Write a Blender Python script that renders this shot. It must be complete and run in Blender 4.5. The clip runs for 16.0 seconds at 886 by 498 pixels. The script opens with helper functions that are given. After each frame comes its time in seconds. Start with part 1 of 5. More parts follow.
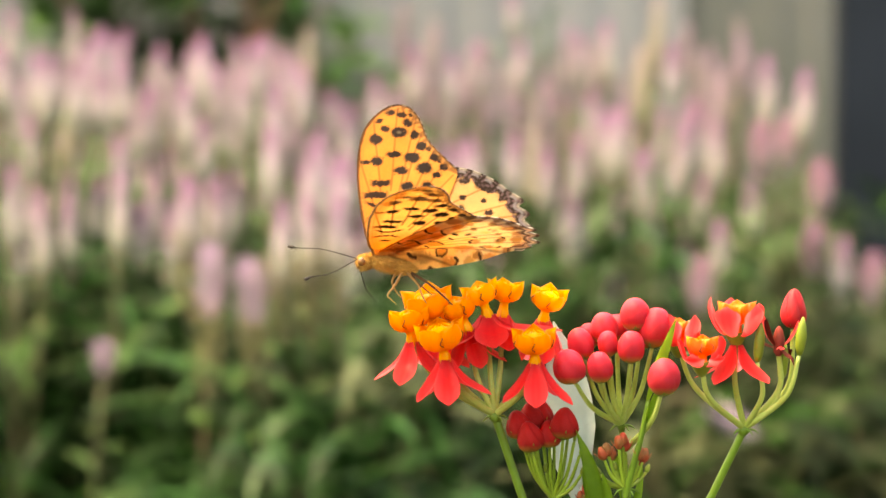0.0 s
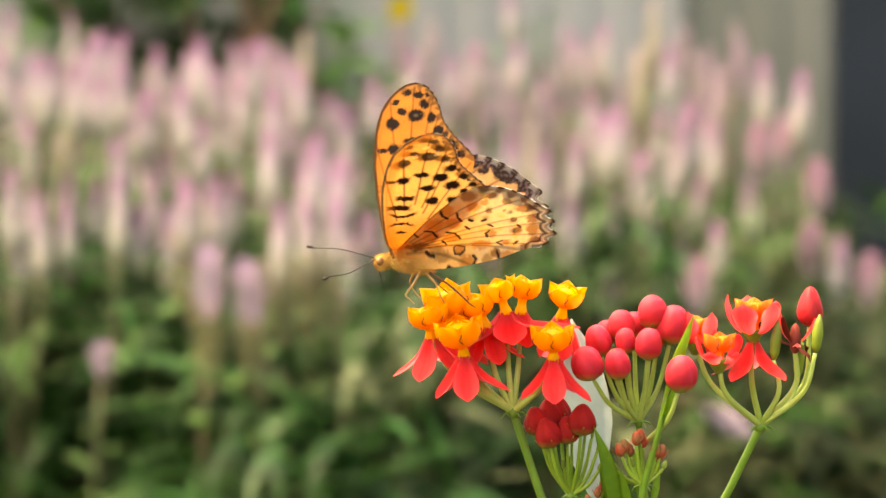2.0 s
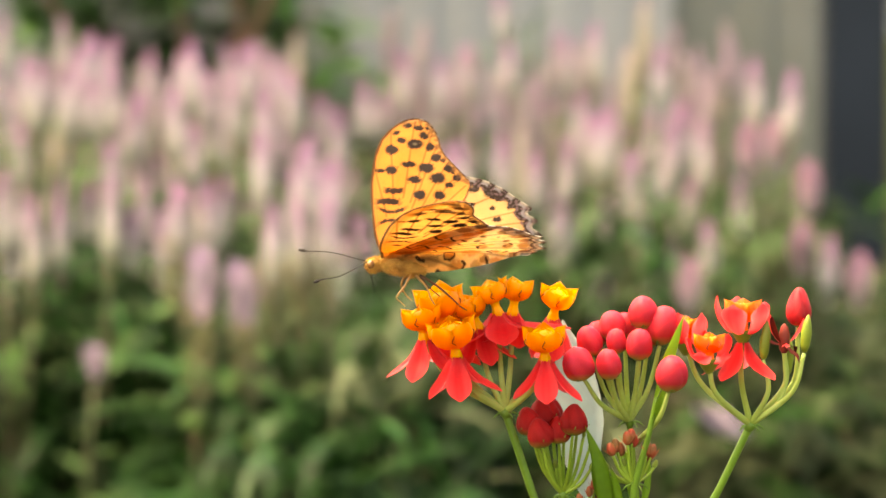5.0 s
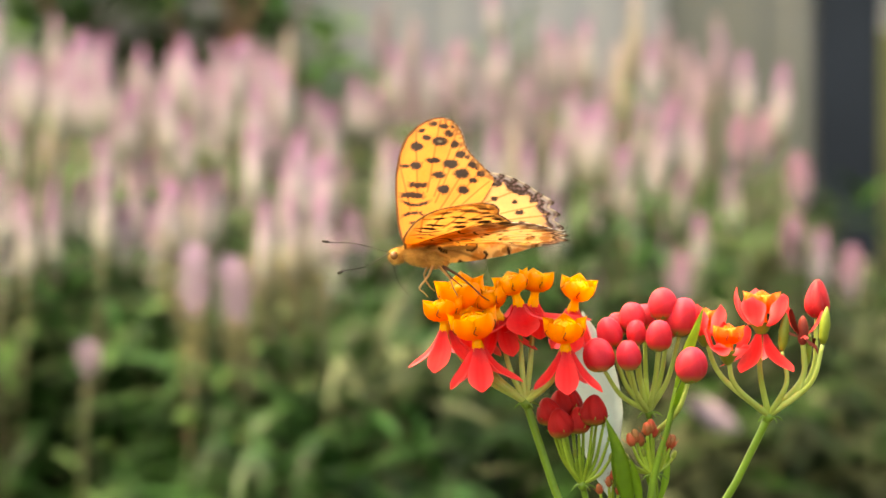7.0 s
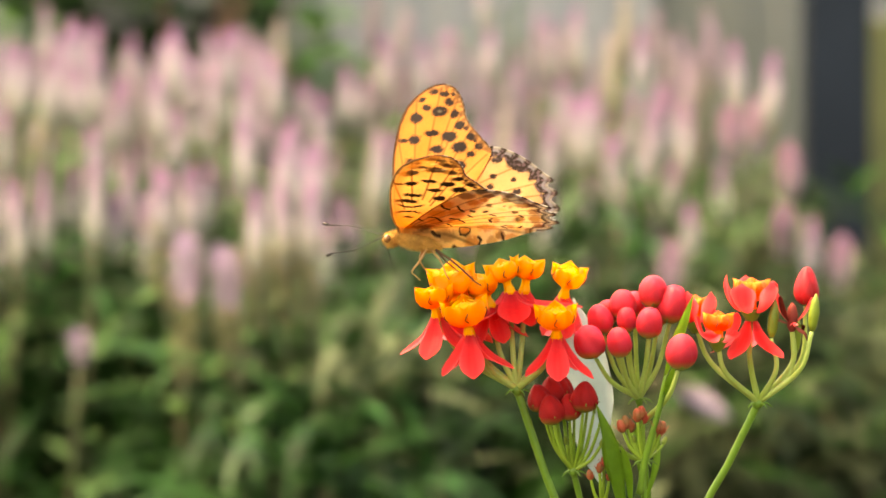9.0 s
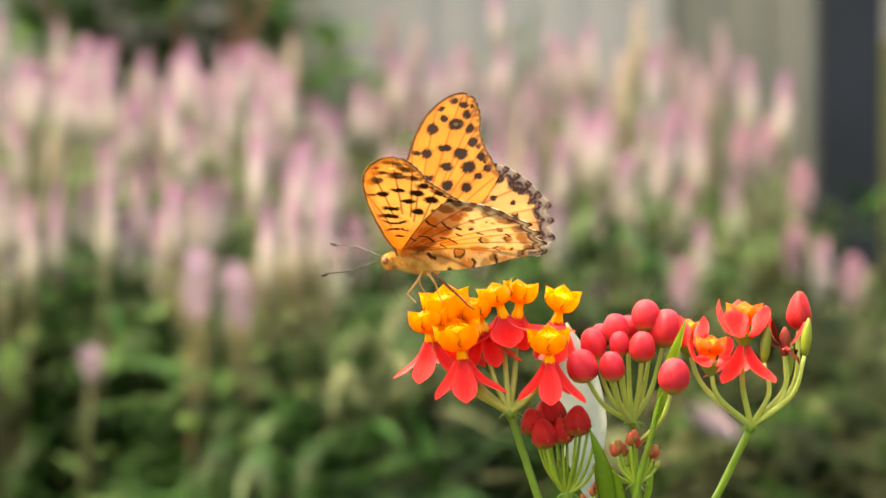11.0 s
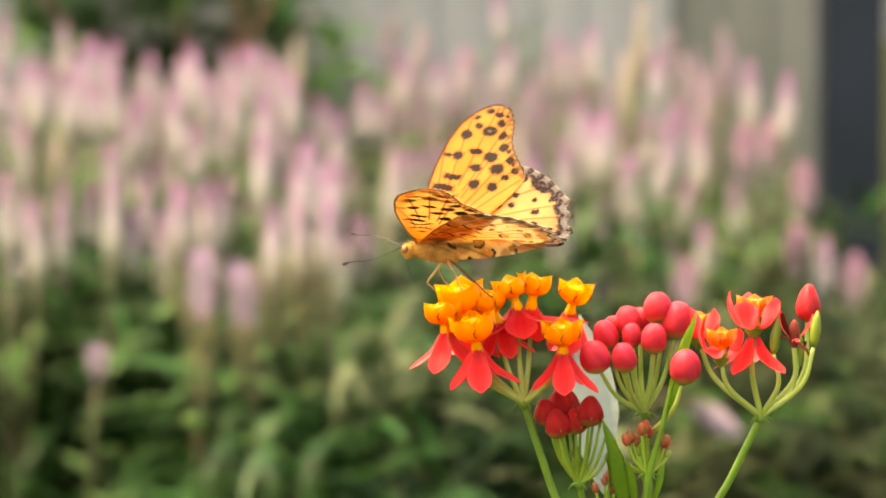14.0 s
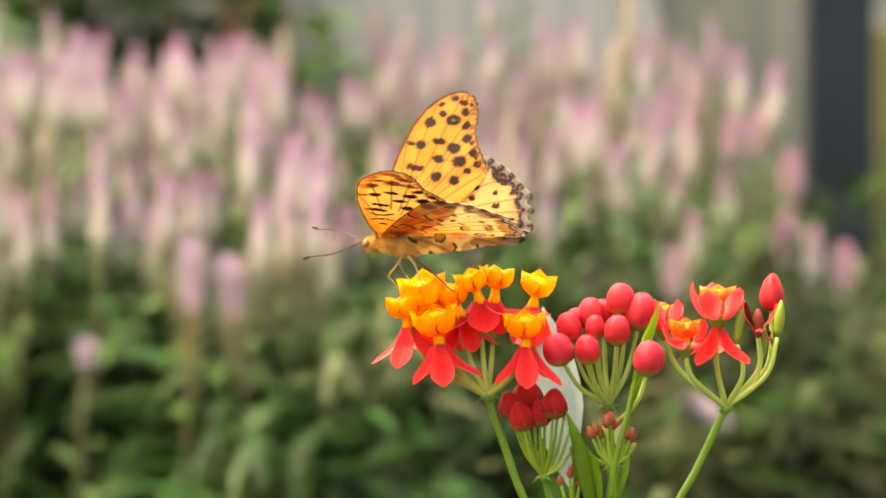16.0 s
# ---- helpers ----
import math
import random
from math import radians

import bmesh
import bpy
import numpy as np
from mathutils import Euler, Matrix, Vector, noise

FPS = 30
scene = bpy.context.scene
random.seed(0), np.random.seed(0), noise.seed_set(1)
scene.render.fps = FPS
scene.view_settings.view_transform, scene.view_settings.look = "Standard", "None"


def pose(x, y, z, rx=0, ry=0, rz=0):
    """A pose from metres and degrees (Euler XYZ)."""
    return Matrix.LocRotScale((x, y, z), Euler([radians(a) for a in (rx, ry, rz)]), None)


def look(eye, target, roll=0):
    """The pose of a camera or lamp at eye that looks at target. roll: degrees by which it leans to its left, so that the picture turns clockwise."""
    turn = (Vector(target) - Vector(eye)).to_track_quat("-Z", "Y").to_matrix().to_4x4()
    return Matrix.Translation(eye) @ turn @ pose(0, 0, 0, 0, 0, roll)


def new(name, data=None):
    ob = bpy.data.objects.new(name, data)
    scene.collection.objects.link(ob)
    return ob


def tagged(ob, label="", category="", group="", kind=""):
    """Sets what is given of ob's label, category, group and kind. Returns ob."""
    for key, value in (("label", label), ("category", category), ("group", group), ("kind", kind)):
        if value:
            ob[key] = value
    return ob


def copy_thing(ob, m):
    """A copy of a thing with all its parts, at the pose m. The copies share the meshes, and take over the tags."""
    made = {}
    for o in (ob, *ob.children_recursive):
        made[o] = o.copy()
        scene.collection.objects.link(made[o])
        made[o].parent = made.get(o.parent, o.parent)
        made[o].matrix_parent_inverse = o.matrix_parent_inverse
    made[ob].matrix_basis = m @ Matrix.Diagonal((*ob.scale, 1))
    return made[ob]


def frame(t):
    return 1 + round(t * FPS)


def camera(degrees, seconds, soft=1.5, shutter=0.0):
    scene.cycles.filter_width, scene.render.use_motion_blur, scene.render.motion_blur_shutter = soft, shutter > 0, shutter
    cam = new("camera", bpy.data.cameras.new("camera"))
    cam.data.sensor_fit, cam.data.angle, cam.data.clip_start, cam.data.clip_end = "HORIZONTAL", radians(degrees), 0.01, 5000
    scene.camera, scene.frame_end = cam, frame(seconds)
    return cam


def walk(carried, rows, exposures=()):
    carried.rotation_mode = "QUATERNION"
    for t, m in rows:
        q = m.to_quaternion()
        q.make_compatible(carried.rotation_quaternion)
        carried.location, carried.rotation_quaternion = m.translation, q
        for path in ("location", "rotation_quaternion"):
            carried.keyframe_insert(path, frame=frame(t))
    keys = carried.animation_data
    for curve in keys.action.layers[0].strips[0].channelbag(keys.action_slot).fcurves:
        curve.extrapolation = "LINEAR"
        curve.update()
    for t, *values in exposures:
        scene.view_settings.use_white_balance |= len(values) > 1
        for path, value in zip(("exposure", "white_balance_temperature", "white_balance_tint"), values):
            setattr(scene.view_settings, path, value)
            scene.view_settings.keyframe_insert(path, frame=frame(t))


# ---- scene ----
cam = camera(18.0, 16.0, soft=1.5)
cam.data.dof.use_dof = True
cam.data.dof.focus_distance = 0.655
cam.data.dof.aperture_fstop = 16.5

# seconds, turn, tilt, roll (degrees), step back and rise (metres)
CAMERA_PATH = [
    (0, -0.000, -5.000, -0.000, -0.0000, 0.0000),
    (0.5, 0.007, -4.980, -0.055, 0.0023, -0.0001),
    (1, 0.078, -4.917, -0.108, 0.0032, -0.0006),
    (1.5, 0.074, -4.873, -0.130, 0.0057, -0.0003),
    (2, -0.045, -4.934, -0.168, 0.0046, -0.0009),
    (2.5, -0.122, -4.953, -0.217, 0.0070, -0.0008),
    (3, -0.206, -5.030, -0.240, 0.0057, -0.0014),
    (3.5, -0.257, -5.043, -0.322, 0.0053, -0.0012),
    (4, -0.206, -4.927, -0.249, 0.0084, 0.0003),
    (6.5, -0.281, -4.909, -0.600, 0.0139, -0.0007),
    (7, -0.372, -5.001, -0.564, 0.0165, -0.0005),
    (7.5, -0.472, -5.094, -0.482, 0.0185, 0.0002),
    (8, -0.592, -5.207, -0.472, 0.0231, 0.0004),
    (8.5, -0.634, -5.274, -0.611, 0.0202, -0.0007),
    (9, -0.557, -5.211, -0.594, 0.0203, -0.0007),
    (9.5, -0.444, -5.124, -0.592, 0.0167, 0.0001),
    (12, -0.289, -4.832, -0.184, 0.0250, 0.0016),
    (12.5, -0.340, -4.937, -0.535, 0.0234, 0.0011),
    (13, -0.192, -4.957, -0.337, 0.0278, 0.0025),
    (13.5, -0.121, -4.877, -0.302, 0.0314, 0.0021),
    (14, -0.239, -4.860, -0.387, 0.0338, 0.0004),
    (14.5, -0.368, -4.988, -0.420, 0.0312, -0.0006),
    (15, -0.475, -5.138, -0.622, 0.0282, -0.0000),
    (15.5, -0.534, -5.207, -0.639, 0.0274, 0.0005),
    (16, -0.469, -5.074, -0.643, 0.0303, 0.0009)]


def camera_pose(turn, tilt, roll, back, rise):
    return pose(0, -back, 1.05 + rise, 90 + tilt, 0, turn) @ pose(0, 0, 0, 0, 0, roll)


walk(cam, [(t, camera_pose(*rest)) for t, *rest in CAMERA_PATH], exposures=[(0, 2.74, 10600, 5), (16, 2.74, 10600, 5)])

# ---- light ----
SUN_ELEVATION, SUN_TURN = 68, -84      # the sun stands high and to the side
world = bpy.data.worlds.new("sky")
scene.world = world
world.use_nodes = True
wn = world.node_tree.nodes
sky = wn.new("ShaderNodeTexSky")
sky.sky_type, sky.sun_disc, sky.dust_density, sky.ozone_density = "NISHITA", False, 6.0, 0.6
sky.sun_elevation, sky.sun_rotation = radians(SUN_ELEVATION), radians(SUN_TURN)
world.node_tree.links.new(sky.outputs[0], wn["Background"].inputs[0])
wn["Background"].inputs[1].default_value = 0.15

sun = new("sun", bpy.data.lights.new("sun", "SUN"))
sun.data.energy, sun.data.angle, sun.data.color = 0.7, radians(20.0), (1.0, 0.95, 0.88)
sun_way = Vector((math.sin(radians(SUN_TURN)) * math.cos(radians(SUN_ELEVATION)),
                  math.cos(radians(SUN_TURN)) * math.cos(radians(SUN_ELEVATION)), math.sin(radians(SUN_ELEVATION))))
sun.matrix_world = look(sun_way * 20, (0, 0, 0))


# ---- materials ----
def material(name, colour, rough=0.6, spread=0.15, scale=20.0, glow=0.0, second=None, bump=0.0, bump_scale=200.0,
             metal=0.0, gloss=0.3, attribute="", ramp=None, coords="Object", island=0.0, sheer=1.0, deep=0.0):
    """Principled surface, mottled at two scales; glow is the share of light that comes through the thin sheet;
    ramp is ((height, colour), ...) along the object's own z in metres."""
    m = bpy.data.materials.new(name)
    m.use_nodes = True
    n, ln = m.node_tree.nodes, m.node_tree.links
    bsdf, out = n["Principled BSDF"], n["Material Output"]
    co = n.new("ShaderNodeTexCoord")
    big, small, info = n.new("ShaderNodeTexNoise"), n.new("ShaderNodeTexNoise"), n.new("ShaderNodeObjectInfo")
    for tex, s in ((big, scale), (small, scale * 9)):
        tex.inputs["Scale"].default_value, tex.inputs["Detail"].default_value = s, 4
        ln.new(co.outputs[coords], tex.inputs["Vector"])
    if attribute:
        base = n.new("ShaderNodeAttribute")
        base.attribute_name = attribute
        base_out = base.outputs["Color"]
    elif ramp:
        sep, ra, mp = n.new("ShaderNodeSeparateXYZ"), n.new("ShaderNodeValToRGB"), n.new("ShaderNodeMapRange")
        ln.new(co.outputs[coords], sep.inputs[0])
        ln.new(sep.outputs[2], mp.inputs[0])
        mp.inputs[1].default_value, mp.inputs[2].default_value = ramp[0][0], ramp[-1][0]
        ln.new(mp.outputs[0], ra.inputs[0])
        lo, hi = ramp[0][0], ramp[-1][0]
        while len(ra.color_ramp.elements) < len(ramp):
            ra.color_ramp.elements.new(0.5)
        for e, (h, c) in zip(ra.color_ramp.elements, ramp):
            e.position, e.color = (h - lo) / (hi - lo), (*c, 1)
        base_out = ra.outputs[0]
    else:
        mixc = n.new("ShaderNodeMix")
        mixc.data_type = "RGBA"
        mixc.inputs[6].default_value = (*colour, 1)
        mixc.inputs[7].default_value = (*(second or tuple(c * 0.6 for c in colour)), 1)
        ramp2 = n.new("ShaderNodeMapRange")
        ramp2.inputs[1].default_value, ramp2.inputs[2].default_value = 0.38, 0.66
        ln.new(big.outputs[0], ramp2.inputs[0])
        ln.new(ramp2.outputs[0], mixc.inputs[0])
        base_out = mixc.outputs[2]
    hsv = n.new("ShaderNodeHueSaturation")
    ln.new(base_out, hsv.inputs["Color"])
    val = n.new("ShaderNodeMath")
    val.operation = "MULTIPLY_ADD"
    ln.new(small.outputs[0], val.inputs[0])
    val.inputs[1].default_value, val.inputs[2].default_value = spread * 2, 1 - spread
    val2 = n.new("ShaderNodeMath")
    val2.operation = "MULTIPLY_ADD"
    ln.new(info.outputs["Random"], val2.inputs[0])
    val2.inputs[1].default_value = spread
    ln.new(val.outputs[0], val2.inputs[2])
    last = val2.outputs[0]
    if island:
        geo, val3 = n.new("ShaderNodeNewGeometry"), n.new("ShaderNodeMath")
        curve, val4 = n.new("ShaderNodeMath"), n.new("ShaderNodeMath")
        curve.operation, val3.operation, val4.operation = "POWER", "MULTIPLY_ADD", "MULTIPLY"
        ln.new(geo.outputs["Random Per Island"], curve.inputs[0])
        curve.inputs[1].default_value = 2.5
        ln.new(curve.outputs[0], val3.inputs[0])
        val3.inputs[1].default_value, val3.inputs[2].default_value = island * 2.2, 1 - island * 0.5
        ln.new(last, val4.inputs[0])
        ln.new(val3.outputs[0], val4.inputs[1])
        last = val4.outputs[0]
    ln.new(last, hsv.inputs["Value"])
    ln.new(hsv.outputs[0], bsdf.inputs["Base Color"])
    bsdf.inputs["Roughness"].default_value, bsdf.inputs["Metallic"].default_value = rough, metal
    bsdf.inputs["Specular IOR Level"].default_value = gloss
    if deep:        # light spreads this far inside, in metres
        bsdf.inputs["Subsurface Weight"].default_value, bsdf.inputs["Subsurface Scale"].default_value = 0.85, deep
        bsdf.inputs["Subsurface Radius"].default_value = (1.0, 0.7, 0.35)
    if bump:
        bt, bp = n.new("ShaderNodeTexNoise"), n.new("ShaderNodeBump")
        bt.inputs["Scale"].default_value = bump_scale
        ln.new(co.outputs[coords], bt.inputs["Vector"])
        ln.new(bt.outputs[0], bp.inputs["Height"])
        bp.inputs["Strength"].default_value, bp.inputs["Distance"].default_value = bump, 0.3 / bump_scale
        ln.new(bp.outputs[0], bsdf.inputs["Normal"])
    if glow:
        tr, mx = n.new("ShaderNodeBsdfTranslucent"), n.new("ShaderNodeMixShader")
        gam = n.new("ShaderNodeGamma")
        gam.inputs[1].default_value = sheer
        ln.new(hsv.outputs[0], gam.inputs[0])
        ln.new(gam.outputs[0], tr.inputs[0])
        mx.inputs[0].default_value = glow
        ln.new(bsdf.outputs[0], mx.inputs[1])
        ln.new(tr.outputs[0], mx.inputs[2])
        ln.new(mx.outputs[0], out.inputs[0])
    return m


WING = material("wing_scales", (1, 1, 1), 0.6, 0.14, 300, glow=0.5, sheer=0.62, attribute="pattern", bump=0.5, bump_scale=2500, gloss=0.15)
FUR = material("tan_fur", (0.62, 0.40, 0.125), 0.9, 0.35, 300, glow=0.3, second=(0.34, 0.17, 0.045), bump=1.0, bump_scale=3000, gloss=0.1)
DARK_HORN = material("dark_horn", (0.018, 0.010, 0.008), 0.4, 0.2, 300)
DARK_LEG = material("dark_leg", (0.10, 0.045, 0.025), 0.5, 0.2, 300)
HEAD_FUR = material("brown_fur", (0.50, 0.30, 0.085), 0.9, 0.35, 400, glow=0.2, second=(0.22, 0.105, 0.03), bump=1.0, bump_scale=3000, gloss=0.1)
EYE = material("amber_eye", (0.22, 0.10, 0.028), 0.25, 0.3, 900, second=(0.08, 0.03, 0.01), gloss=0.5)
LEG = material("amber_leg", (0.50, 0.30, 0.12), 0.5, 0.2, 300, glow=0.2)
HOOD = material("yellow_orange_hood", (0.98, 0.45, 0.015), 0.4, 0.08, 150, second=(0.96, 0.41, 0.012), bump=0.15, bump_scale=1200, deep=0.003, glow=0.30, sheer=0.55)
HOOD_YELLOW = material("golden_hood", (0.97, 0.49, 0.016), 0.45, 0.10, 150, second=(0.96, 0.42, 0.014), bump=0.15, bump_scale=1200, deep=0.003, glow=0.30, sheer=0.6)
HOOD_SKIN = material("hood_skin", (1, 1, 1), 0.42, 0.10, 150, attribute="tint", bump=0.15, bump_scale=1200, deep=0.003, glow=0.30, sheer=0.75)
HORN = material("brown_anther", (0.20, 0.05, 0.02), 0.5, 0.2, 300)
PETAL = material("scarlet_petal", (1, 1, 1), 0.45, 0.14, 120, sheer=0.48, glow=0.5, attribute="tint", bump=0.2, bump_scale=700, gloss=0.3)
BUD = material("coral_bud", (1, 1, 1), 0.6, 0.16, 2.5, gloss=0.22, deep=0.0003, coords="Generated",
               ramp=((0.0, (0.22, 0.24, 0.04)), (0.10, (0.30, 0.13, 0.035)), (0.26, (0.39, 0.016, 0.026)), (0.65, (0.45, 0.016, 0.036)), (1.0, (0.50, 0.024, 0.054))))
RED_BUD = material("red_bud", (0.40, 0.011, 0.020), 0.5, 0.15, 150, second=(0.27, 0.008, 0.010), bump=0.2, bump_scale=900, gloss=0.25)
DARK_BUD = material("crimson_bud", (1, 1, 1), 0.6, 0.2, 3.0, gloss=0.12, coords="Generated",
                    ramp=((0.0, (0.17, 0.21, 0.03)), (0.12, (0.20, 0.07, 0.018)), (0.28, (0.22, 0.008, 0.008)), (0.7, (0.29, 0.009, 0.010)), (1.0, (0.24, 0.007, 0.008))))
ROSY_BUD = material("rosy_bud", (0.30, 0.034, 0.018), 0.5, 0.2, 300, second=(0.17, 0.075, 0.022), bump=0.2, bump_scale=900)
WITHER = material("withered_petal", (0.14, 0.017, 0.011), 0.7, 0.25, 200, second=(0.10, 0.015, 0.01))
PEDICEL = material("pale_green_stalk", (0.36, 0.46, 0.12), 0.4, 0.18, 150, glow=0.15, second=(0.27, 0.36, 0.070), bump=0.2, bump_scale=1500, gloss=0.4)
GREEN_STALK = material("green_bud_stalk", (0.25, 0.37, 0.045), 0.4, 0.2, 120, glow=0.2, second=(0.17, 0.28, 0.025), bump=0.2, bump_scale=1500, gloss=0.4)
STALK = material("milkweed_stalk", (0.110, 0.215, 0.022), 0.4, 0.2, 120, glow=0.1, second=(0.080, 0.160, 0.016), bump=0.2, bump_scale=1500, gloss=0.4)
LEAF = material("milkweed_leaf", (0.18, 0.33, 0.024), 0.42, 0.2, 80, sheer=0.75, glow=0.4, second=(0.11, 0.23, 0.015), bump=0.3, bump_scale=900, gloss=0.35)
PALE_LEAF = material("silvery_leaf", (0.459, 0.558, 0.525), 0.45, 0.10, 60, sheer=0.5, glow=0.3, second=(0.394, 0.5, 0.467), bump=0.3, bump_scale=700)
POD = material("green_pod", (0.16, 0.22, 0.022), 0.45, 0.15, 120, second=(0.12, 0.15, 0.018))
FLAME = material("flame_hood", (0.95, 0.27, 0.032), 0.4, 0.10, 150, second=(0.94, 0.17, 0.014), bump=0.15, bump_scale=1200, deep=0.002, glow=0.3, sheer=0.5)
PINK = material("plume_florets", (1, 1, 1), 0.7, 0.12, 60, glow=0.35, island=0.3,
                ramp=((-0.084, (0.17, 0.175, 0.085)), (-0.066, (0.27, 0.27, 0.20)), (-0.047, (0.465, 0.455, 0.43)), (-0.027, (0.535, 0.475, 0.515)), (-0.012, (0.465, 0.325, 0.44)), (0.0, (0.42, 0.235, 0.39))))
PINK_ROSE = material("rosy_florets", (1, 1, 1), 0.7, 0.12, 60, glow=0.35, island=0.25,
                     ramp=((-0.06, (0.22, 0.18, 0.12)), (-0.038, (0.46, 0.37, 0.40)), (-0.02, (0.44, 0.30, 0.38)), (0.0, (0.40, 0.235, 0.33))))
CREAM = material("faded_florets", (1, 1, 1), 0.7, 0.12, 60, glow=0.35, island=0.25,
                 ramp=((-0.10, (0.22, 0.21, 0.11)), (-0.05, (0.46, 0.42, 0.33)), (-0.015, (0.54, 0.48, 0.44)), (0.0, (0.49, 0.39, 0.42))))
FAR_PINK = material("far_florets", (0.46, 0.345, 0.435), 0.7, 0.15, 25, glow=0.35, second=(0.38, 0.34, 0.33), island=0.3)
LILAC = material("lilac_florets", (0.40, 0.275, 0.42), 0.7, 0.15, 25, glow=0.3, second=(0.34, 0.275, 0.34), island=0.3)
YOUNG_LEAF = material("young_leaf", (0.060, 0.118, 0.044), 0.55, 0.25, 30, glow=0.3, second=(0.038, 0.066, 0.019), bump=0.3, bump_scale=300, gloss=0.08, island=0.7)
SPENT = material("spent_florets", (0.26, 0.235, 0.15), 0.8, 0.15, 40, glow=0.35, second=(0.17, 0.16, 0.085), island=0.3)
PLUME_STEM = material("plume_stem", (0.034, 0.054, 0.018), 0.6, 0.2, 40, second=(0.055, 0.036, 0.018))
PLUME_LEAF = material("plume_leaf", (0.023, 0.069, 0.018), 0.42, 0.25, 30, glow=0.22, second=(0.0055, 0.021, 0.0048), bump=0.3, bump_scale=300, gloss=0.14, island=0.6)
# near-black green: the shade deep in the bed is put into this colour
SHADED_UNDER_LEAF = material("shaded_undergrowth_leaf", (0.0052, 0.0190, 0.0030), 0.5, 0.3, 25, glow=0.15, second=(0.0019, 0.0072, 0.0011), bump=0.3, bump_scale=300, gloss=0.05, island=1.6)
BUSH_LEAF = material("bush_leaf", (0.042, 0.105, 0.026), 0.45, 0.25, 20, glow=0.25, second=(0.014, 0.038, 0.012), gloss=0.2, island=0.8)
BARK = material("brown_bark", (0.122, 0.0684, 0.0456), 0.85, 0.2, 40, second=(0.076, 0.0418, 0.0304), bump=0.8, bump_scale=120)
# plume leaf again but darker, with the bed's lower shade coloured in
SHADED_LEAF = material("shaded_leaf", (0.0115, 0.041, 0.0105), 0.45, 0.25, 30, glow=0.2, second=(0.0034, 0.0140, 0.0034), bump=0.3, bump_scale=300, gloss=0.07, island=1.0)
DRY_LEAF = material("dry_leaf", (0.092, 0.112, 0.062), 0.6, 0.25, 30, glow=0.25, second=(0.036, 0.050, 0.023), bump=0.3, bump_scale=300, gloss=0.08, island=0.4)
SOIL = material("soil", (0.026, 0.019, 0.012), 0.95, 0.3, 3.7, second=(0.015, 0.011, 0.008), bump=1.0, bump_scale=45)
GREY_SHEET = material("grey_sheet", (0.270, 0.285, 0.300), 0.6, 0.06, 1.5, second=(0.25, 0.254, 0.258), bump=0.2, bump_scale=40)
DULL_SHEET = material("dull_sheet", (0.165, 0.170, 0.160), 0.65, 0.08, 2.0, second=(0.13, 0.14, 0.12), bump=0.2, bump_scale=40)
SLATE = material("slate_paint", (0.012, 0.018, 0.028), 0.6, 0.1, 6, second=(0.009, 0.014, 0.022), gloss=0.2)
OLIVE = material("olive_board", (0.118, 0.122, 0.050), 0.7, 0.15, 4, second=(0.080, 0.088, 0.036))
LEMON = material("lemon_wing", (0.50, 0.43, 0.035), 0.6, 0.08, 200, glow=0.3, second=(0.45, 0.37, 0.025))


# ---- tools ----
def part(name, bm, mat, parent, label="", smooth=True):
    """Links a bmesh as one mesh object under a thing or a part."""
    me = bpy.data.meshes.new(name)
    bm.to_mesh(me)
    bm.free()
    me.materials.append(mat)
    if smooth:
        me.polygons.foreach_set("use_smooth", [True] * len(me.polygons))
    ob = new(name, me)
    ob.parent = parent
    if label:
        tagged(ob, label)
    return ob


def thing(name, m, label, category, group="", kind=""):
    ob = new(name)
    ob.matrix_world = m
    return tagged(ob, label, category, group, kind)


def spline(points, steps=6):
    """Catmull-Rom through points (Vectors)."""
    pts = [Vector(p) for p in points]
    ext = [pts[0] * 2 - pts[1]] + pts + [pts[-1] * 2 - pts[-2]]
    out = []
    for i in range(1, len(ext) - 2):
        a, b, c, d = ext[i - 1:i + 3]
        for k in range(steps):
            s = k / steps
            out.append(0.5 * (2 * b + (c - a) * s + (2 * a - 5 * b + 4 * c - d) * s * s + (3 * b - a - 3 * c + d) * s ** 3))
    return out + [pts[-1]]


def tube(bm, points, radii, sides=8, steps=5, cap=True):
    """A tapered, bent stem."""
    line = spline(points, steps)
    n, prev, ref = len(line), None, Vector((0.31, 0.87, 0.17)).normalized()
    for i, p in enumerate(line):
        d = (line[min(i + 1, n - 1)] - line[max(i - 1, 0)]).normalized()
        a = d.cross(ref).normalized()
        b = d.cross(a)
        s = i / (n - 1) * (len(radii) - 1)
        k = min(int(s), len(radii) - 2)
        r = radii[k] + (radii[k + 1] - radii[k]) * (s - k)
        ring = [bm.verts.new(p + (a * math.cos(q) + b * math.sin(q)) * r) for q in (2 * math.pi * j / sides for j in range(sides))]
        if prev:
            for j in range(sides):
                bm.faces.new((prev[j], prev[(j + 1) % sides], ring[(j + 1) % sides], ring[j]))
        elif cap:
            bm.faces.new(ring[::-1])
        prev = ring
    if cap:
        bm.faces.new(prev)
    return bm


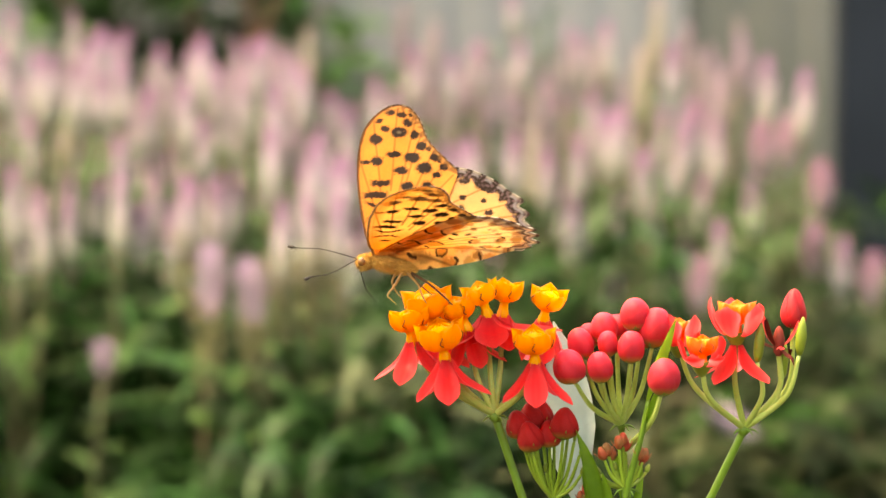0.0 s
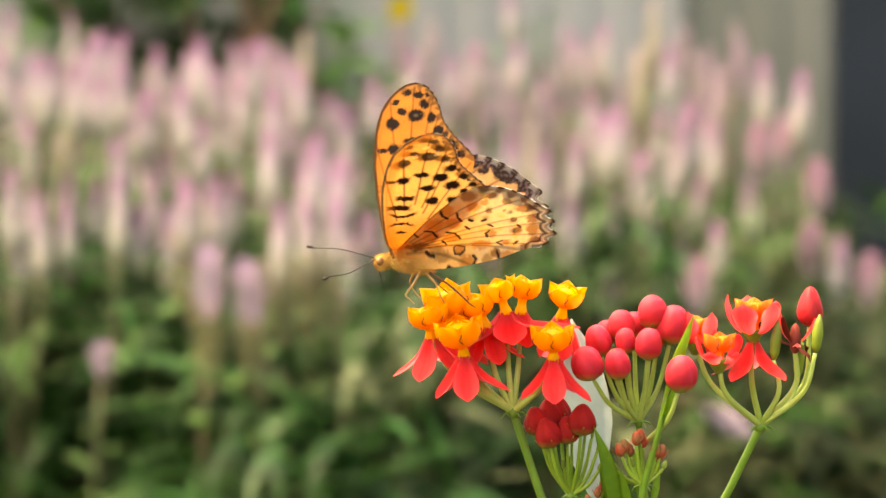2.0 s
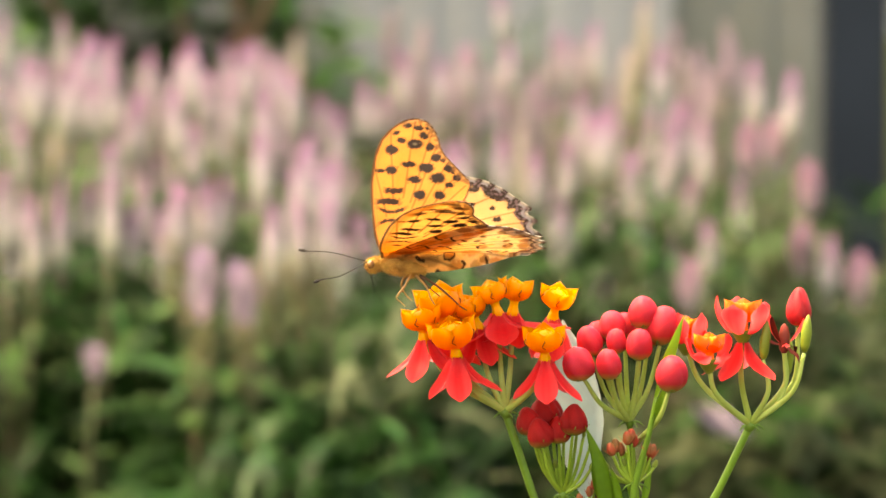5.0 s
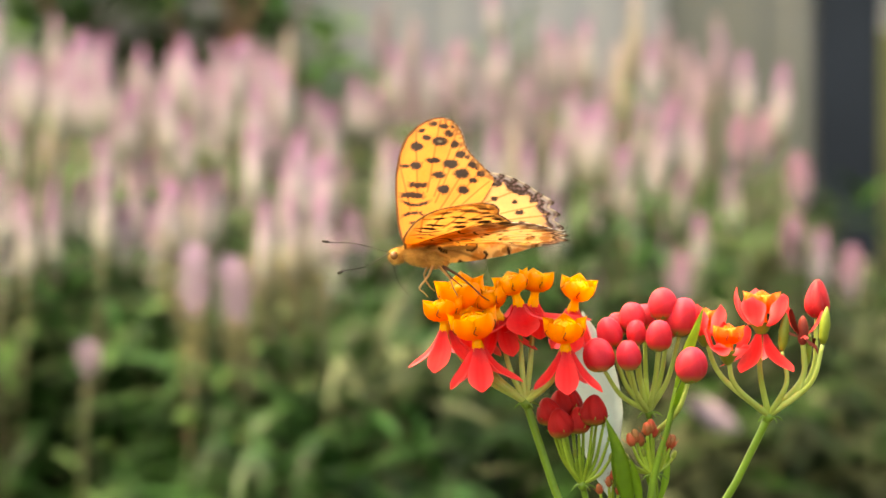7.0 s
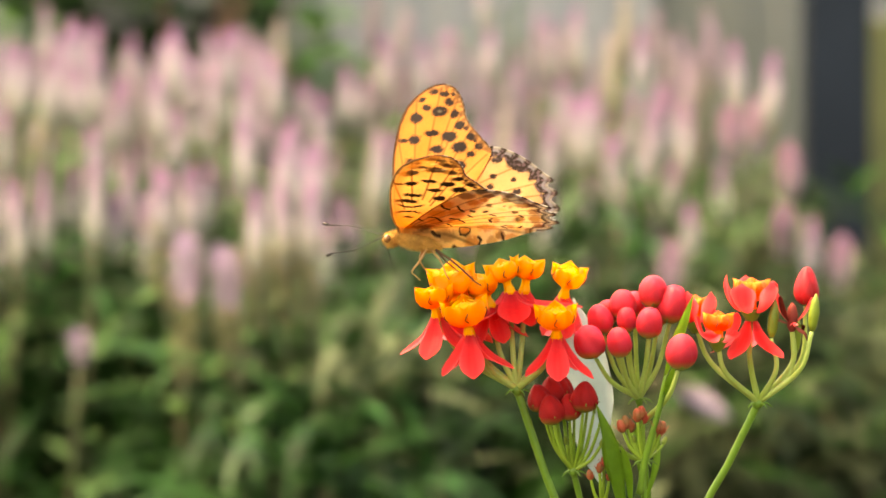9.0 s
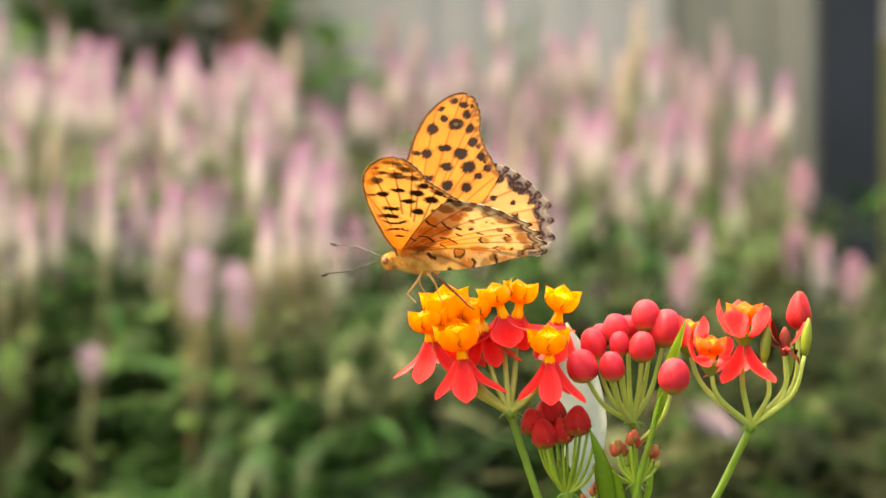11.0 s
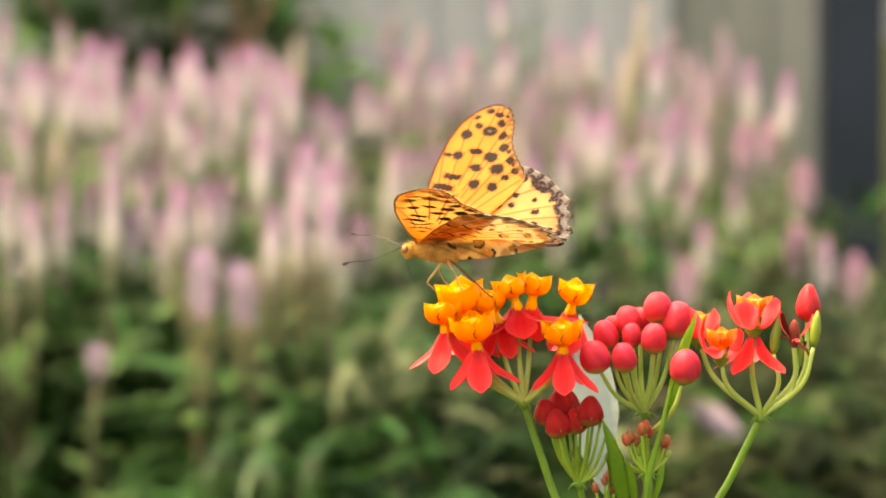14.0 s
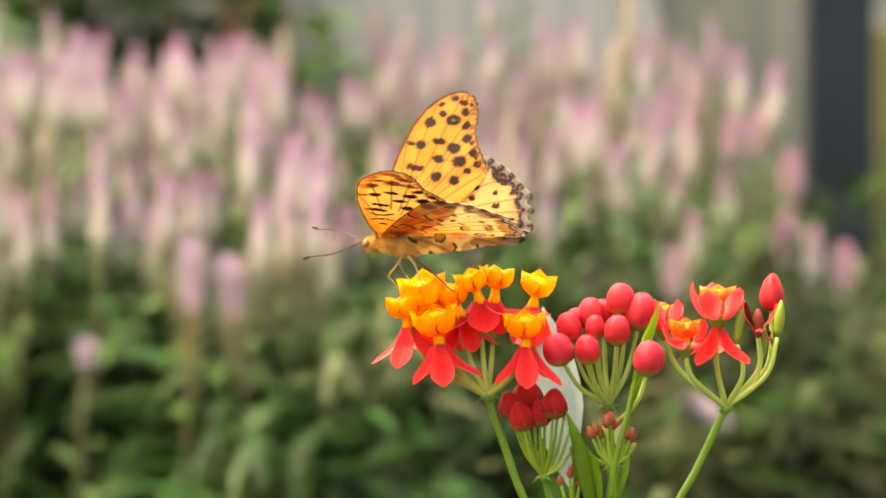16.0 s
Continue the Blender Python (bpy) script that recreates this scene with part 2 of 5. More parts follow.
def lathe(bm, profile, m=Matrix(), sides=12, wobble=0.0, ribs=0):
    """Turned body: profile is (height, radius), m sets it in place."""
    prev = None
    for h, r in profile:
        ring = []
        for j in range(sides):
            q = 2 * math.pi * j / sides
            rr = r * (1 + wobble * (2 * abs(math.cos(ribs * q / 2)) - 1)) if ribs else r * (1 + wobble * random.uniform(-1, 1))
            ring.append(bm.verts.new(m @ Vector((rr * math.cos(q), rr * math.sin(q), h))))
        if prev:
            for j in range(sides):
                bm.faces.new((prev[j], prev[(j + 1) % sides], ring[(j + 1) % sides], ring[j]))
        else:
            bm.faces.new(ring[::-1])
        prev = ring
    bm.faces.new(prev)
    return bm


def blade(bm, line, widths, side, cup=0.15, across=4, tint=None):
    """A leaf or petal along line with half widths and a side direction; cup folds it along its midrib; tint colours it along and across."""
    layer = bm.verts.layers.float_color.new("tint") if tint else None
    line = [Vector(p) for p in line]
    n, prev = len(line), None
    side = Vector(side).normalized()
    for i, p in enumerate(line):
        d = (line[min(i + 1, n - 1)] - line[max(i - 1, 0)]).normalized()
        s = (side - d * side.dot(d)).normalized()
        up = s.cross(d)
        w = widths(i / (n - 1))
        row = []
        for k in range(across + 1):
            q = 2 * k / across - 1
            row.append(bm.verts.new(p + s * (w * q) + up * (w * cup * (q * q))))
            if tint:
                row[-1][layer] = (*tint(i / (n - 1), q), 1)
        if prev:
            for k in range(across):
                bm.faces.new((prev[k], prev[k + 1], row[k + 1], row[k]))
        prev = row
    return bm


def thicken(bm, t):
    bmesh.ops.solidify(bm, geom=bm.faces[:], thickness=t)
    return bm


def aim(p, d, turn=0.0):
    """A pose at p whose z points along d."""
    return Matrix.Translation(p) @ Vector(d).to_track_quat("Z", "Y").to_matrix().to_4x4() @ Matrix.Rotation(turn, 4, "Z")


# ---- ground, wall and post ----
def build_setting():
    bm = bmesh.new()
    n = 60
    grid = [[bm.verts.new((math.copysign(abs(x) ** 2.2, x) * 60, math.copysign(abs(y) ** 2.2, y) * 60,
                           0.02 * noise.noise((x * 30, y * 30, 0))))
             for x in (2 * i / n - 1 for i in range(n + 1))] for y in (2 * j / n - 1 for j in range(n + 1))]
    for j in range(n):
        for i in range(n):
            bm.faces.new((grid[j][i], grid[j][i + 1], grid[j + 1][i + 1], grid[j + 1][i]))
    tagged(part("ground", bm, SOIL, None), "dark bare soil of the flower bed", "ground", kind="structure")

    # ribbed grey sheets behind the bed
    for name, x0, x1, y, mat, label in (("wall_north", -1.35, 0.372, 4.30, GREY_SHEET, "ribbed weathered light grey sheet wall behind the flower bed"),
                                        ("wall_east", 0.372, 0.66, 4.315, DULL_SHEET, "ribbed dull grey sheet wall beside the post"),
                                        ("wall_far", 0.66, 1.70, 4.60, GREY_SHEET, "ribbed light grey sheet wall behind the low fence boards")):
        bm = bmesh.new()
        steps = int((x1 - x0) / 0.075 * 8)
        rows = []
        for back in (0.0, 0.012):
            col = []
            for i in range(steps + 1):
                x = x0 + (x1 - x0) * i / steps
                d = 0.004 * (1 if 0.12 < (i % 8) / 8 < 0.45 else 0)
                col.append((bm.verts.new((x, y + d + back, 0.0)), bm.verts.new((x, y + d + back, 2.2))))
            rows.append(col)
        for col, flip in ((rows[0], False), (rows[1], True)):
            for i in range(steps):
                f = (col[i][0], col[i + 1][0], col[i + 1][1], col[i][1])
                bm.faces.new(f[::-1] if flip else f)
        for i in range(steps):
            bm.faces.new((rows[0][i][1], rows[0][i + 1][1], rows[1][i + 1][1], rows[1][i][1]))
        tagged(part(name, bm, mat, None, smooth=False), label, "wall", kind="structure")

    # slate post at its end
    bm = bmesh.new()
    bmesh.ops.create_cube(bm, size=1, matrix=Matrix.Translation((POST_X, 3.9, 1.15)) @ Matrix.Diagonal((0.086, 0.082, 2.3, 1)))
    bmesh.ops.bevel(bm, geom=bm.edges[:], offset=0.004, segments=2, affect="EDGES")
    tagged(part("post", bm, SLATE, None, smooth=False), "dark slate-painted square post at the wall's end", "post", kind="structure")

    # olive boards beyond the post
    for i in range(8):
        bm = bmesh.new()
        bmesh.ops.create_cube(bm, size=1, matrix=Matrix.Translation((POST_X + 0.12 + 0.125 * i, 4.35, 0.5)) @ Matrix.Diagonal((0.12, 0.022, 1.0, 1)))
        bmesh.ops.bevel(bm, geom=bm.edges[:], offset=0.003, segments=1, affect="EDGES")
        tagged(part("fence_board", bm, OLIVE, None, smooth=False), "olive-stained upright wooden fence board", "fence board", "boards beyond the post")


POST_X = 0.590


def leaf_width(w, peak=0.4):
    return lambda s: w * max(0.03, (s / peak) ** 0.7 if s < peak else max(0.0, 1 - ((s - peak) / (1 - peak)) ** 1.6))


def lance_leaf(bm, p, yaw, rise, length, width, droop):
    """A drooping lance-shaped leaf."""
    out = Vector((math.cos(yaw), math.sin(yaw), 0))
    line, q, a = [], Vector(p), rise
    for i in range(6):
        line.append(q.copy())
        q = q + (out * math.cos(a) + Vector((0, 0, math.sin(a)))) * (length / 5)
        a -= droop / 5
    blade(bm, line, leaf_width(width), (-math.sin(yaw), math.cos(yaw), 0), 0.25, across=2)


# ---- plume flowers ----
def plume_spike(bm, length, radius, rnd, loose=False):
    """A feathery pointed spike with its tip at the origin, in many narrow upswept florets; a loose one is thin and open."""
    def girth(s):
        return radius * min(1.0, 0.35 + 2.2 * s) * (1 - s ** 2.2) ** 0.7
    lathe(bm, [(-length, 0.002)] + [(-length * (1 - s), girth(s) * (0.1 if loose else 0.45) + 0.0008) for s in (0.08, 0.25, 0.45, 0.65, 0.82, 0.96)], sides=6)
    turns = 100 if loose else 230
    for i in range(turns):
        s = (i / turns) ** 0.9
        r = girth(s) + 0.0006
        q = i * 2.39996
        out = Vector((math.cos(q), math.sin(q), rnd.uniform(0.7, 1.9) + 1.2 * s)).normalized()
        c = Vector((math.cos(q) * r * 0.42, math.sin(q) * r * 0.42, -length * (1 - s)))
        tip = c + out * (0.35 * radius + r) * rnd.uniform(0.45, 2.0 if loose else 1.15)
        sd = Vector((-math.sin(q), math.cos(q), rnd.uniform(-0.4, 0.4))) * radius * rnd.uniform(0.10, 0.19)
        mid = c.lerp(tip, 0.45) + Vector((0, 0, radius * 0.08))
        bm.faces.new([bm.verts.new(x) for x in (c, mid + sd, tip, mid - sd)])


def plume_plant(seed, florets, length, radius, label, leaf=None, loose=False):
    """One stalk with its spike; the origin is the spike's tip, so that stalks reach down to the soil."""
    rnd = random.Random(seed)
    ob = thing("plume_flower", Matrix(), label, "flower", "plume flowers in the bed")
    bm = bmesh.new()
    plume_spike(bm, length, radius, rnd, loose)
    part("spike", bm, florets, ob)
    lean = Vector((rnd.uniform(-0.03, 0.03), rnd.uniform(-0.03, 0.03), 0))
    bm = bmesh.new()
    tube(bm, [(0, 0, -length * 0.97), lean * 0.5 + Vector((0, 0, -0.35)), lean + Vector((0, 0, -0.7)), lean + Vector((0, 0, -1.15))],
         [0.0022, 0.0031, 0.0045], 6, 3)
    part("stem", bm, PLUME_STEM, ob)
    bm, young = bmesh.new(), bmesh.new()
    for i in range(20):
        h = -max(length, 0.05) - 0.015 - 0.017 * i
        s = min(1.0, 0.35 + i / 9)
        lance_leaf(young if i < 5 else bm, lean * (-h) + Vector((0, 0, h)), i * 2.4 + rnd.uniform(-0.4, 0.4), rnd.uniform(0.2, 1.0),
                   rnd.uniform(0.08, 0.13) * s, rnd.uniform(0.0065, 0.0100) * (0.5 + 0.5 * s), rnd.uniform(0.7, 2.0))
    part("foliage", bm, leaf or PLUME_LEAF, ob)
    part("young_foliage", young, YOUNG_LEAF, ob, "pale young leaves under the plume")
    return ob


# spike tips: place across, depth and height, then the length of the plume
FAR_PLUMES = [
    (-0.506, 3.292, 1.042, 0),
    (-0.432, 3.282, 1.039, 2),
    (-0.339, 2.788, 1.024, 0),
    (-0.319, 2.808, 1.021, 0),
    (-0.324, 3.218, 1.000, 1),
    (-0.270, 3.158, 1.004, 2),
    (-0.229, 3.128, 1.008, 2),
    (-0.194, 2.927, 0.999, 0),
    (-0.177, 3.087, 0.996, 0),
    (-0.149, 3.089, 1.024, 4),
    (-0.123, 3.073, 0.953, 1),
    (-0.068, 2.844, 0.972, 1),
    (-0.030, 2.997, 1.001, 0),
    (0.040, 2.978, 1.007, 1)]
BACK_PLUMES = [
    (0.087, 3.158, 1.007, 0),
    (0.081, 3.314, 1.069, 0),
    (0.120, 3.275, 0.963, 0),
    (0.148, 3.059, 1.018, 2),
    (0.176, 3.000, 1.031, 2),
    (0.206, 2.907, 1.008, 4),
    (0.227, 2.777, 1.007, 1),
    (0.213, 2.781, 1.060, 4),
    (0.268, 3.012, 0.946, 3),
    (0.157, 2.933, 0.960, 0),
    (0.010, 2.967, 0.995, 1),
    (-0.055, 3.244, 0.951, 1),
    (-0.445, 3.047, 0.994, 0)]
MID_PLUMES = [
    (0.300, 2.605, 0.998, 0),
    (0.321, 2.484, 0.989, 0),
    (0.273, 2.410, 0.946, 3),
    (0.310, 2.511, 0.948, 3),
    (0.330, 2.447, 0.911, 3),
    (0.146, 2.581, 0.948, 0),
    (0.134, 2.749, 0.916, 0),
    (0.097, 2.638, 0.911, 1),
    (0.063, 2.459, 0.935, 1),
    (0.198, 2.708, 0.907, 0),
    (0.228, 2.679, 0.919, 1),
    (0.250, 2.656, 0.888, 0),
    (0.300, 2.715, 0.879, 0)]
INNER_PLUMES = [
    (0.025, 2.669, 0.920, 1),
    (-0.349, 2.684, 0.984, 0),
    (-0.290, 2.525, 0.998, 0),
    (-0.362, 2.740, 0.928, 1),
    (-0.406, 2.741, 0.939, 0),
    (-0.226, 2.463, 0.980, 0),
    (-0.209, 2.663, 0.966, 2),
    (-0.195, 2.651, 0.950, 2),
    (-0.152, 2.563, 0.977, 0),
    (-0.133, 2.595, 0.992, 0),
    (-0.269, 2.568, 0.920, 1),
    (-0.332, 2.717, 0.896, 0)]
NEAR_PLUMES = [
    (-0.366, 2.495, 0.888, 2),
    (-0.330, 2.454, 0.878, 2),
    (-0.310, 2.516, 0.889, 2),
    (-0.265, 2.454, 0.873, 1),
    (-0.369, 2.412, 0.857, 2),
    (-0.239, 2.433, 0.865, 2),
    (0.158, 2.555, 0.876, 0),
    (0.193, 2.533, 0.860, 1),
    (0.250, 2.512, 0.854, 0),
    (0.119, 2.494, 0.873, 0),
    (-0.186, 2.282, 0.736, 5),
    (0.321, 2.413, 0.859, 3),
    (0.346, 2.411, 0.847, 1),
    (0.372, 2.410, 0.832, 3),
    (-0.266, 2.307, 0.910, 2)]
FRONT_PLUMES = [
    (-0.332, 2.315, 0.890, 2),
    (-0.201, 2.186, 0.912, 0),
    (-0.179, 2.216, 0.911, 1),
    (-0.143, 2.330, 0.946, 0),
    (-0.105, 2.269, 0.935, 0),
    (-0.077, 2.198, 0.930, 0),
    (-0.122, 2.115, 0.900, 2),
    (-0.104, 2.145, 0.902, 2),
    (-0.075, 2.252, 0.863, 1),
    (-0.175, 2.111, 0.862, 6),
    (-0.145, 2.090, 0.853, 6),
    (-0.267, 2.185, 0.780, 5),
    (-0.114, 2.317, 0.914, 0),
    (-0.080, 2.135, 0.903, 0),
    (0.216, 2.330, 0.837, 3),
    (-0.347, 2.257, 0.917, 2),
    (-0.089, 2.620, 0.954, 0),
    (-0.113, 2.550, 0.933, 1),
    (-0.095, 2.400, 0.911, 1)]


OLD_PLUMES = {(-0.175, 2.111), (-0.145, 2.090), (-0.122, 2.115), (-0.104, 2.145), (-0.201, 2.186), (-0.080, 2.135)}
BENT_TIP, BENT_FOOT = Vector((0.2464, 2.2, 0.7090)), Vector((0.2088, 2.2, 0.7323))


def faded_skirt(length, radius, seed):
    """Spent lower florets of an old plume, thin and straggling."""
    rnd = random.Random(seed)
    bm = bmesh.new()
    for i in range(150):
        s = rnd.random()
        q = rnd.uniform(0, 6.28)
        c = Vector((math.cos(q), math.sin(q), 0)) * radius * rnd.uniform(0.1, 0.8) * (1 - 0.6 * s) + Vector((0, 0, -length * s))
        tip = c + Vector((math.cos(q) * 0.5, math.sin(q) * 0.5, rnd.uniform(0.2, 1.0))).normalized() * radius * 0.8
        sd = Vector((-math.sin(q), math.cos(q), 0)) * radius * 0.10
        bm.faces.new([bm.verts.new(x) for x in (c, c.lerp(tip, 0.5) + sd, tip, c.lerp(tip, 0.5) - sd)])
    return bm


def build_plumes():
    # kinds that stand low or aside take the leaf colour darkened for shade
    kinds = [plume_plant(1, PINK, 0.072, 0.0120, "pink and white feathery plume flower on a leafy stalk"),
             plume_plant(2, PINK, 0.060, 0.0118, "pink and white feathery plume flower on a leafy stalk"),
             plume_plant(3, PINK, 0.084, 0.0112, "tall pink and white feathery plume flower on a leafy stalk", SHADED_LEAF),
             plume_plant(4, PINK_ROSE, 0.046, 0.0132, "short rose-pink feathery plume flower on a leafy stalk", SHADED_LEAF),
             plume_plant(5, CREAM, 0.095, 0.0098, "faded cream plume flower on a leafy stalk"),
             plume_plant(6, LILAC, 0.022, 0.0086, "young small pink plume flower on a leafy stalk", SHADED_LEAF, True),
             plume_plant(7, LILAC, 0.050, 0.0128, "old pink and white plume flower, loose and thin", None, True)]
    rnd = random.Random(11)
    used = set()
    for x, y, z, k in FAR_PLUMES + BACK_PLUMES + MID_PLUMES + INNER_PLUMES + NEAR_PLUMES + FRONT_PLUMES:
        m = Matrix.Translation((x, y, z)) @ Euler((rnd.uniform(-0.10, 0.10), rnd.uniform(-0.12, 0.12), rnd.uniform(0, 6.28))).to_matrix().to_4x4()
        if (x, y) in OLD_PLUMES:
            old = copy_thing(kinds[k], m)
            part("skirt", faded_skirt(0.065, 0.016, int(1000 * y)), SPENT, old, "straggling faded lower florets").matrix_basis = Matrix.Translation((0, 0, -0.045))
        elif k in used:
            copy_thing(kinds[k], m)
        else:
            used.add(k)
            kinds[k].matrix_world = m
    # one bent over towards the front
    bent = thing("plume_flower", Matrix.Translation((0.180, 2.2, 0)), "pink plume flower bent over on its stalk", "flower", "plume flowers in the bed")
    bm = bmesh.new()
    plume_spike(bm, 0.046, 0.0112, rnd)
    head = part("spike", bm, LILAC, bent)
    head.matrix_basis = aim((BENT_TIP.x - 0.180, 0, BENT_TIP.z), BENT_TIP - BENT_FOOT)
    bm = bmesh.new()
    foot = BENT_FOOT - Vector((0.180, 2.2, 0))
    tube(bm, [foot + (BENT_TIP - BENT_FOOT) * 0.2, foot, foot + Vector((-0.022, 0, 0.006)), foot + Vector((-0.040, 0, -0.03)), Vector((0.0, 0.02, 0.45)), Vector((0, 0.02, 0))], [0.0022, 0.0028, 0.0034, 0.004], 6, 4)
    part("stem", bm, PLUME_STEM, bent)
    # pale plumes between them, thickest on the one side
    for i in range(210):
        y = rnd.uniform(2.45, 3.5)
        x = rnd.uniform(-0.175, 0.10) * y
        if x > -0.02 * y and rnd.random() < 0.4:
            continue
        top = 0.010 if x < -0.05 * y else 0.045 if x < -0.015 * y else 0.025      # a gap before the bush
        z = 1.05 - y * rnd.uniform(top, 0.095) - 0.02 * (x > 0)
        copy_thing(kinds[rnd.choice((0, 0, 1, 1, 2, 4))], Matrix.Translation((x, y, z)) @ Euler((rnd.uniform(-0.10, 0.10), rnd.uniform(-0.14, 0.14), rnd.uniform(0, 6))).to_matrix().to_4x4())
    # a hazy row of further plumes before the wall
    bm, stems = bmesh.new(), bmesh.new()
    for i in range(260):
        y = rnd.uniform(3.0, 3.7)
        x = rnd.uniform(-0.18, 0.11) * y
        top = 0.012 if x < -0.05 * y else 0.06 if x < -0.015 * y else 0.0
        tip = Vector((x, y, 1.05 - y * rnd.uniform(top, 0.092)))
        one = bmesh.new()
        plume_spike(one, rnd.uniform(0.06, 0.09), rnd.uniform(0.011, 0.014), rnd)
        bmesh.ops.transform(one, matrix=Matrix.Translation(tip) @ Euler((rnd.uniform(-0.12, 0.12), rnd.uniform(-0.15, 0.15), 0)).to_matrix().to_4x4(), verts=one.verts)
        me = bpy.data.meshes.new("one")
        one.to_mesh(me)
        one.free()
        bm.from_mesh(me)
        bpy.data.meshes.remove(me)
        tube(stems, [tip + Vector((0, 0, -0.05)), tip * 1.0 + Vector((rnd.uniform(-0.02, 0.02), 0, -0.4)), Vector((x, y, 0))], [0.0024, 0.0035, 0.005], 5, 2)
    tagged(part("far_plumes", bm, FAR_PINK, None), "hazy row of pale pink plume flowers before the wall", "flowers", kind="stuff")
    tagged(part("far_stems", stems, PLUME_STEM, None), "thin green stems of the far plume flowers", "stems", kind="stuff")
    # the bed goes on to both sides and behind
    for i in range(50):
        x, y = rnd.uniform(-1.5, 1.5), rnd.uniform(2.3, 3.6)
        if abs(x) < 0.17 * y or 0 < x < 0.30 * y:
            continue
        copy_thing(kinds[rnd.choice((0, 1, 2, 3))], Matrix.Translation((x, y, rnd.uniform(0.72, 0.98))) @ Matrix.Rotation(rnd.uniform(0, 6), 4, "Z"))


# ---- undergrowth ----
def build_undergrowth():
    rnd = random.Random(5)
    # these leaves carry the shade under the taller plants in their colour
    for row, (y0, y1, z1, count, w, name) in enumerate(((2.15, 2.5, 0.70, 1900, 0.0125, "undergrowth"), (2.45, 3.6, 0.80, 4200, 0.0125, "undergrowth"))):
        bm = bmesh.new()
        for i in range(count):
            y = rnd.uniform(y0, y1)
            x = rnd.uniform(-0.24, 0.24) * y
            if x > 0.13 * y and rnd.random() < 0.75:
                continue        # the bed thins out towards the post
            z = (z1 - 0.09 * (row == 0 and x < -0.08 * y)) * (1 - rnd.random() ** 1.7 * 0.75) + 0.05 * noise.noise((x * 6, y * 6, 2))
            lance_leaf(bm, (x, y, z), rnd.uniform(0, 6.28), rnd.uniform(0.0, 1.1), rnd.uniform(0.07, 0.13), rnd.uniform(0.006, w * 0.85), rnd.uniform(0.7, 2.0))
        tagged(part(name, bm, SHADED_UNDER_LEAF, None), "dense green lance-shaped leaves of the bed, coloured near-black for the shade there", "foliage", kind="stuff")
    bm = bmesh.new()
    for i in range(3600):
        y = rnd.uniform(2.2, 3.8)
        x = rnd.choice((-rnd.uniform(0.22 * y, 1.5), rnd.uniform(0.32 * y, 1.5)))
        z = 0.72 * (1 - rnd.random() ** 1.6 * 0.9) + 0.06 * noise.noise((x * 5, y * 5, 4))
        lance_leaf(bm, (x, y, z), rnd.uniform(0, 6.28), rnd.uniform(0.0, 1.1), rnd.uniform(0.08, 0.17), rnd.uniform(0.008, 0.02), rnd.uniform(0.7, 1.9))
    tagged(part("undergrowth", bm, SHADED_LEAF, None), "dense green lance-shaped leaves at the sides of the bed", "foliage", kind="stuff")


def build_bush():
    """Dark bush behind the bed, with a brown stem."""
    rnd = random.Random(9)
    ob = thing("bush", Matrix.Translation((-0.36, 3.85, 0)), "dark green leafy bush before the grey wall", "bush")
    bm = bmesh.new()
    tube(bm, [(0.10, -0.13, 0), (0.11, -0.13, 0.5), (0.105, -0.13, 1.0), (0.10, -0.12, 1.5)], [0.010, 0.008, 0.007], 8)
    for i in range(7):
        q = i * 2.4
        tube(bm, [(0.04, -0.15, 0.35 + 0.1 * i), (0.04 + 0.12 * math.cos(q), -0.12 + 0.1 * math.sin(q), 0.55 + 0.1 * i),
                  (0.04 + 0.26 * math.cos(q), -0.1 + 0.16 * math.sin(q), 0.7 + 0.12 * i)], [0.007, 0.005, 0.002], 6, 3)
    part("trunk", bm, BARK, ob)
    bm = bmesh.new()
    for i in range(4400):
        x, z = rnd.uniform(-0.24, 0.42), rnd.uniform(0.2, 1.6)
        if x > 0.365 - 0.8 * (z - 0.86) - 0.06 * noise.noise((x * 9, z * 9, 0)) and z > 0.86:
            continue
        lance_leaf(bm, (x, rnd.uniform(-0.12, 0.3), z), rnd.uniform(0, 6.28), rnd.uniform(-0.3, 0.9), rnd.uniform(0.06, 0.10), rnd.uniform(0.014, 0.024), rnd.uniform(0.5, 1.5))
    part("crown", bm, BUSH_LEAF, ob)


def leafy_weed(x, y, top, spread, leaf, mat, seed):
    """A tall weed between the plumes, lance-shaped leaves all the way up its stems."""
    rnd = random.Random(seed)
    ob = thing("leafy_weed", Matrix.Translation((x, y, 0)), "tall leafy green weed between the plume flowers", "weed", "weeds in the bed")
    bm, leaves = bmesh.new(), bmesh.new()
    for k in range(5):
        q = k * 1.26 + 0.4 + seed
        tip = Vector((spread * math.cos(q) * rnd.uniform(0.3, 1), spread * math.sin(q), top - rnd.uniform(0, 0.06)))
        base = Vector((0.01 * math.cos(q), 0.01 * math.sin(q), 0))
        tube(bm, [base, base.lerp(tip, 0.5) + Vector((0, 0, 0.03)), tip], [0.004, 0.003, 0.001], 6, 4)
        for i in range(26):
            p = base.lerp(tip, 0.52 + 0.48 * i / 25)
            lance_leaf(leaves, p, i * 2.4 + k, rnd.uniform(0.4, 1.3), leaf * rnd.uniform(0.8, 1.35), leaf * rnd.uniform(0.055, 0.088), rnd.uniform(0.8, 2.5))
    part("stem", bm, PLUME_STEM, ob)
    part("foliage", leaves, mat, ob)


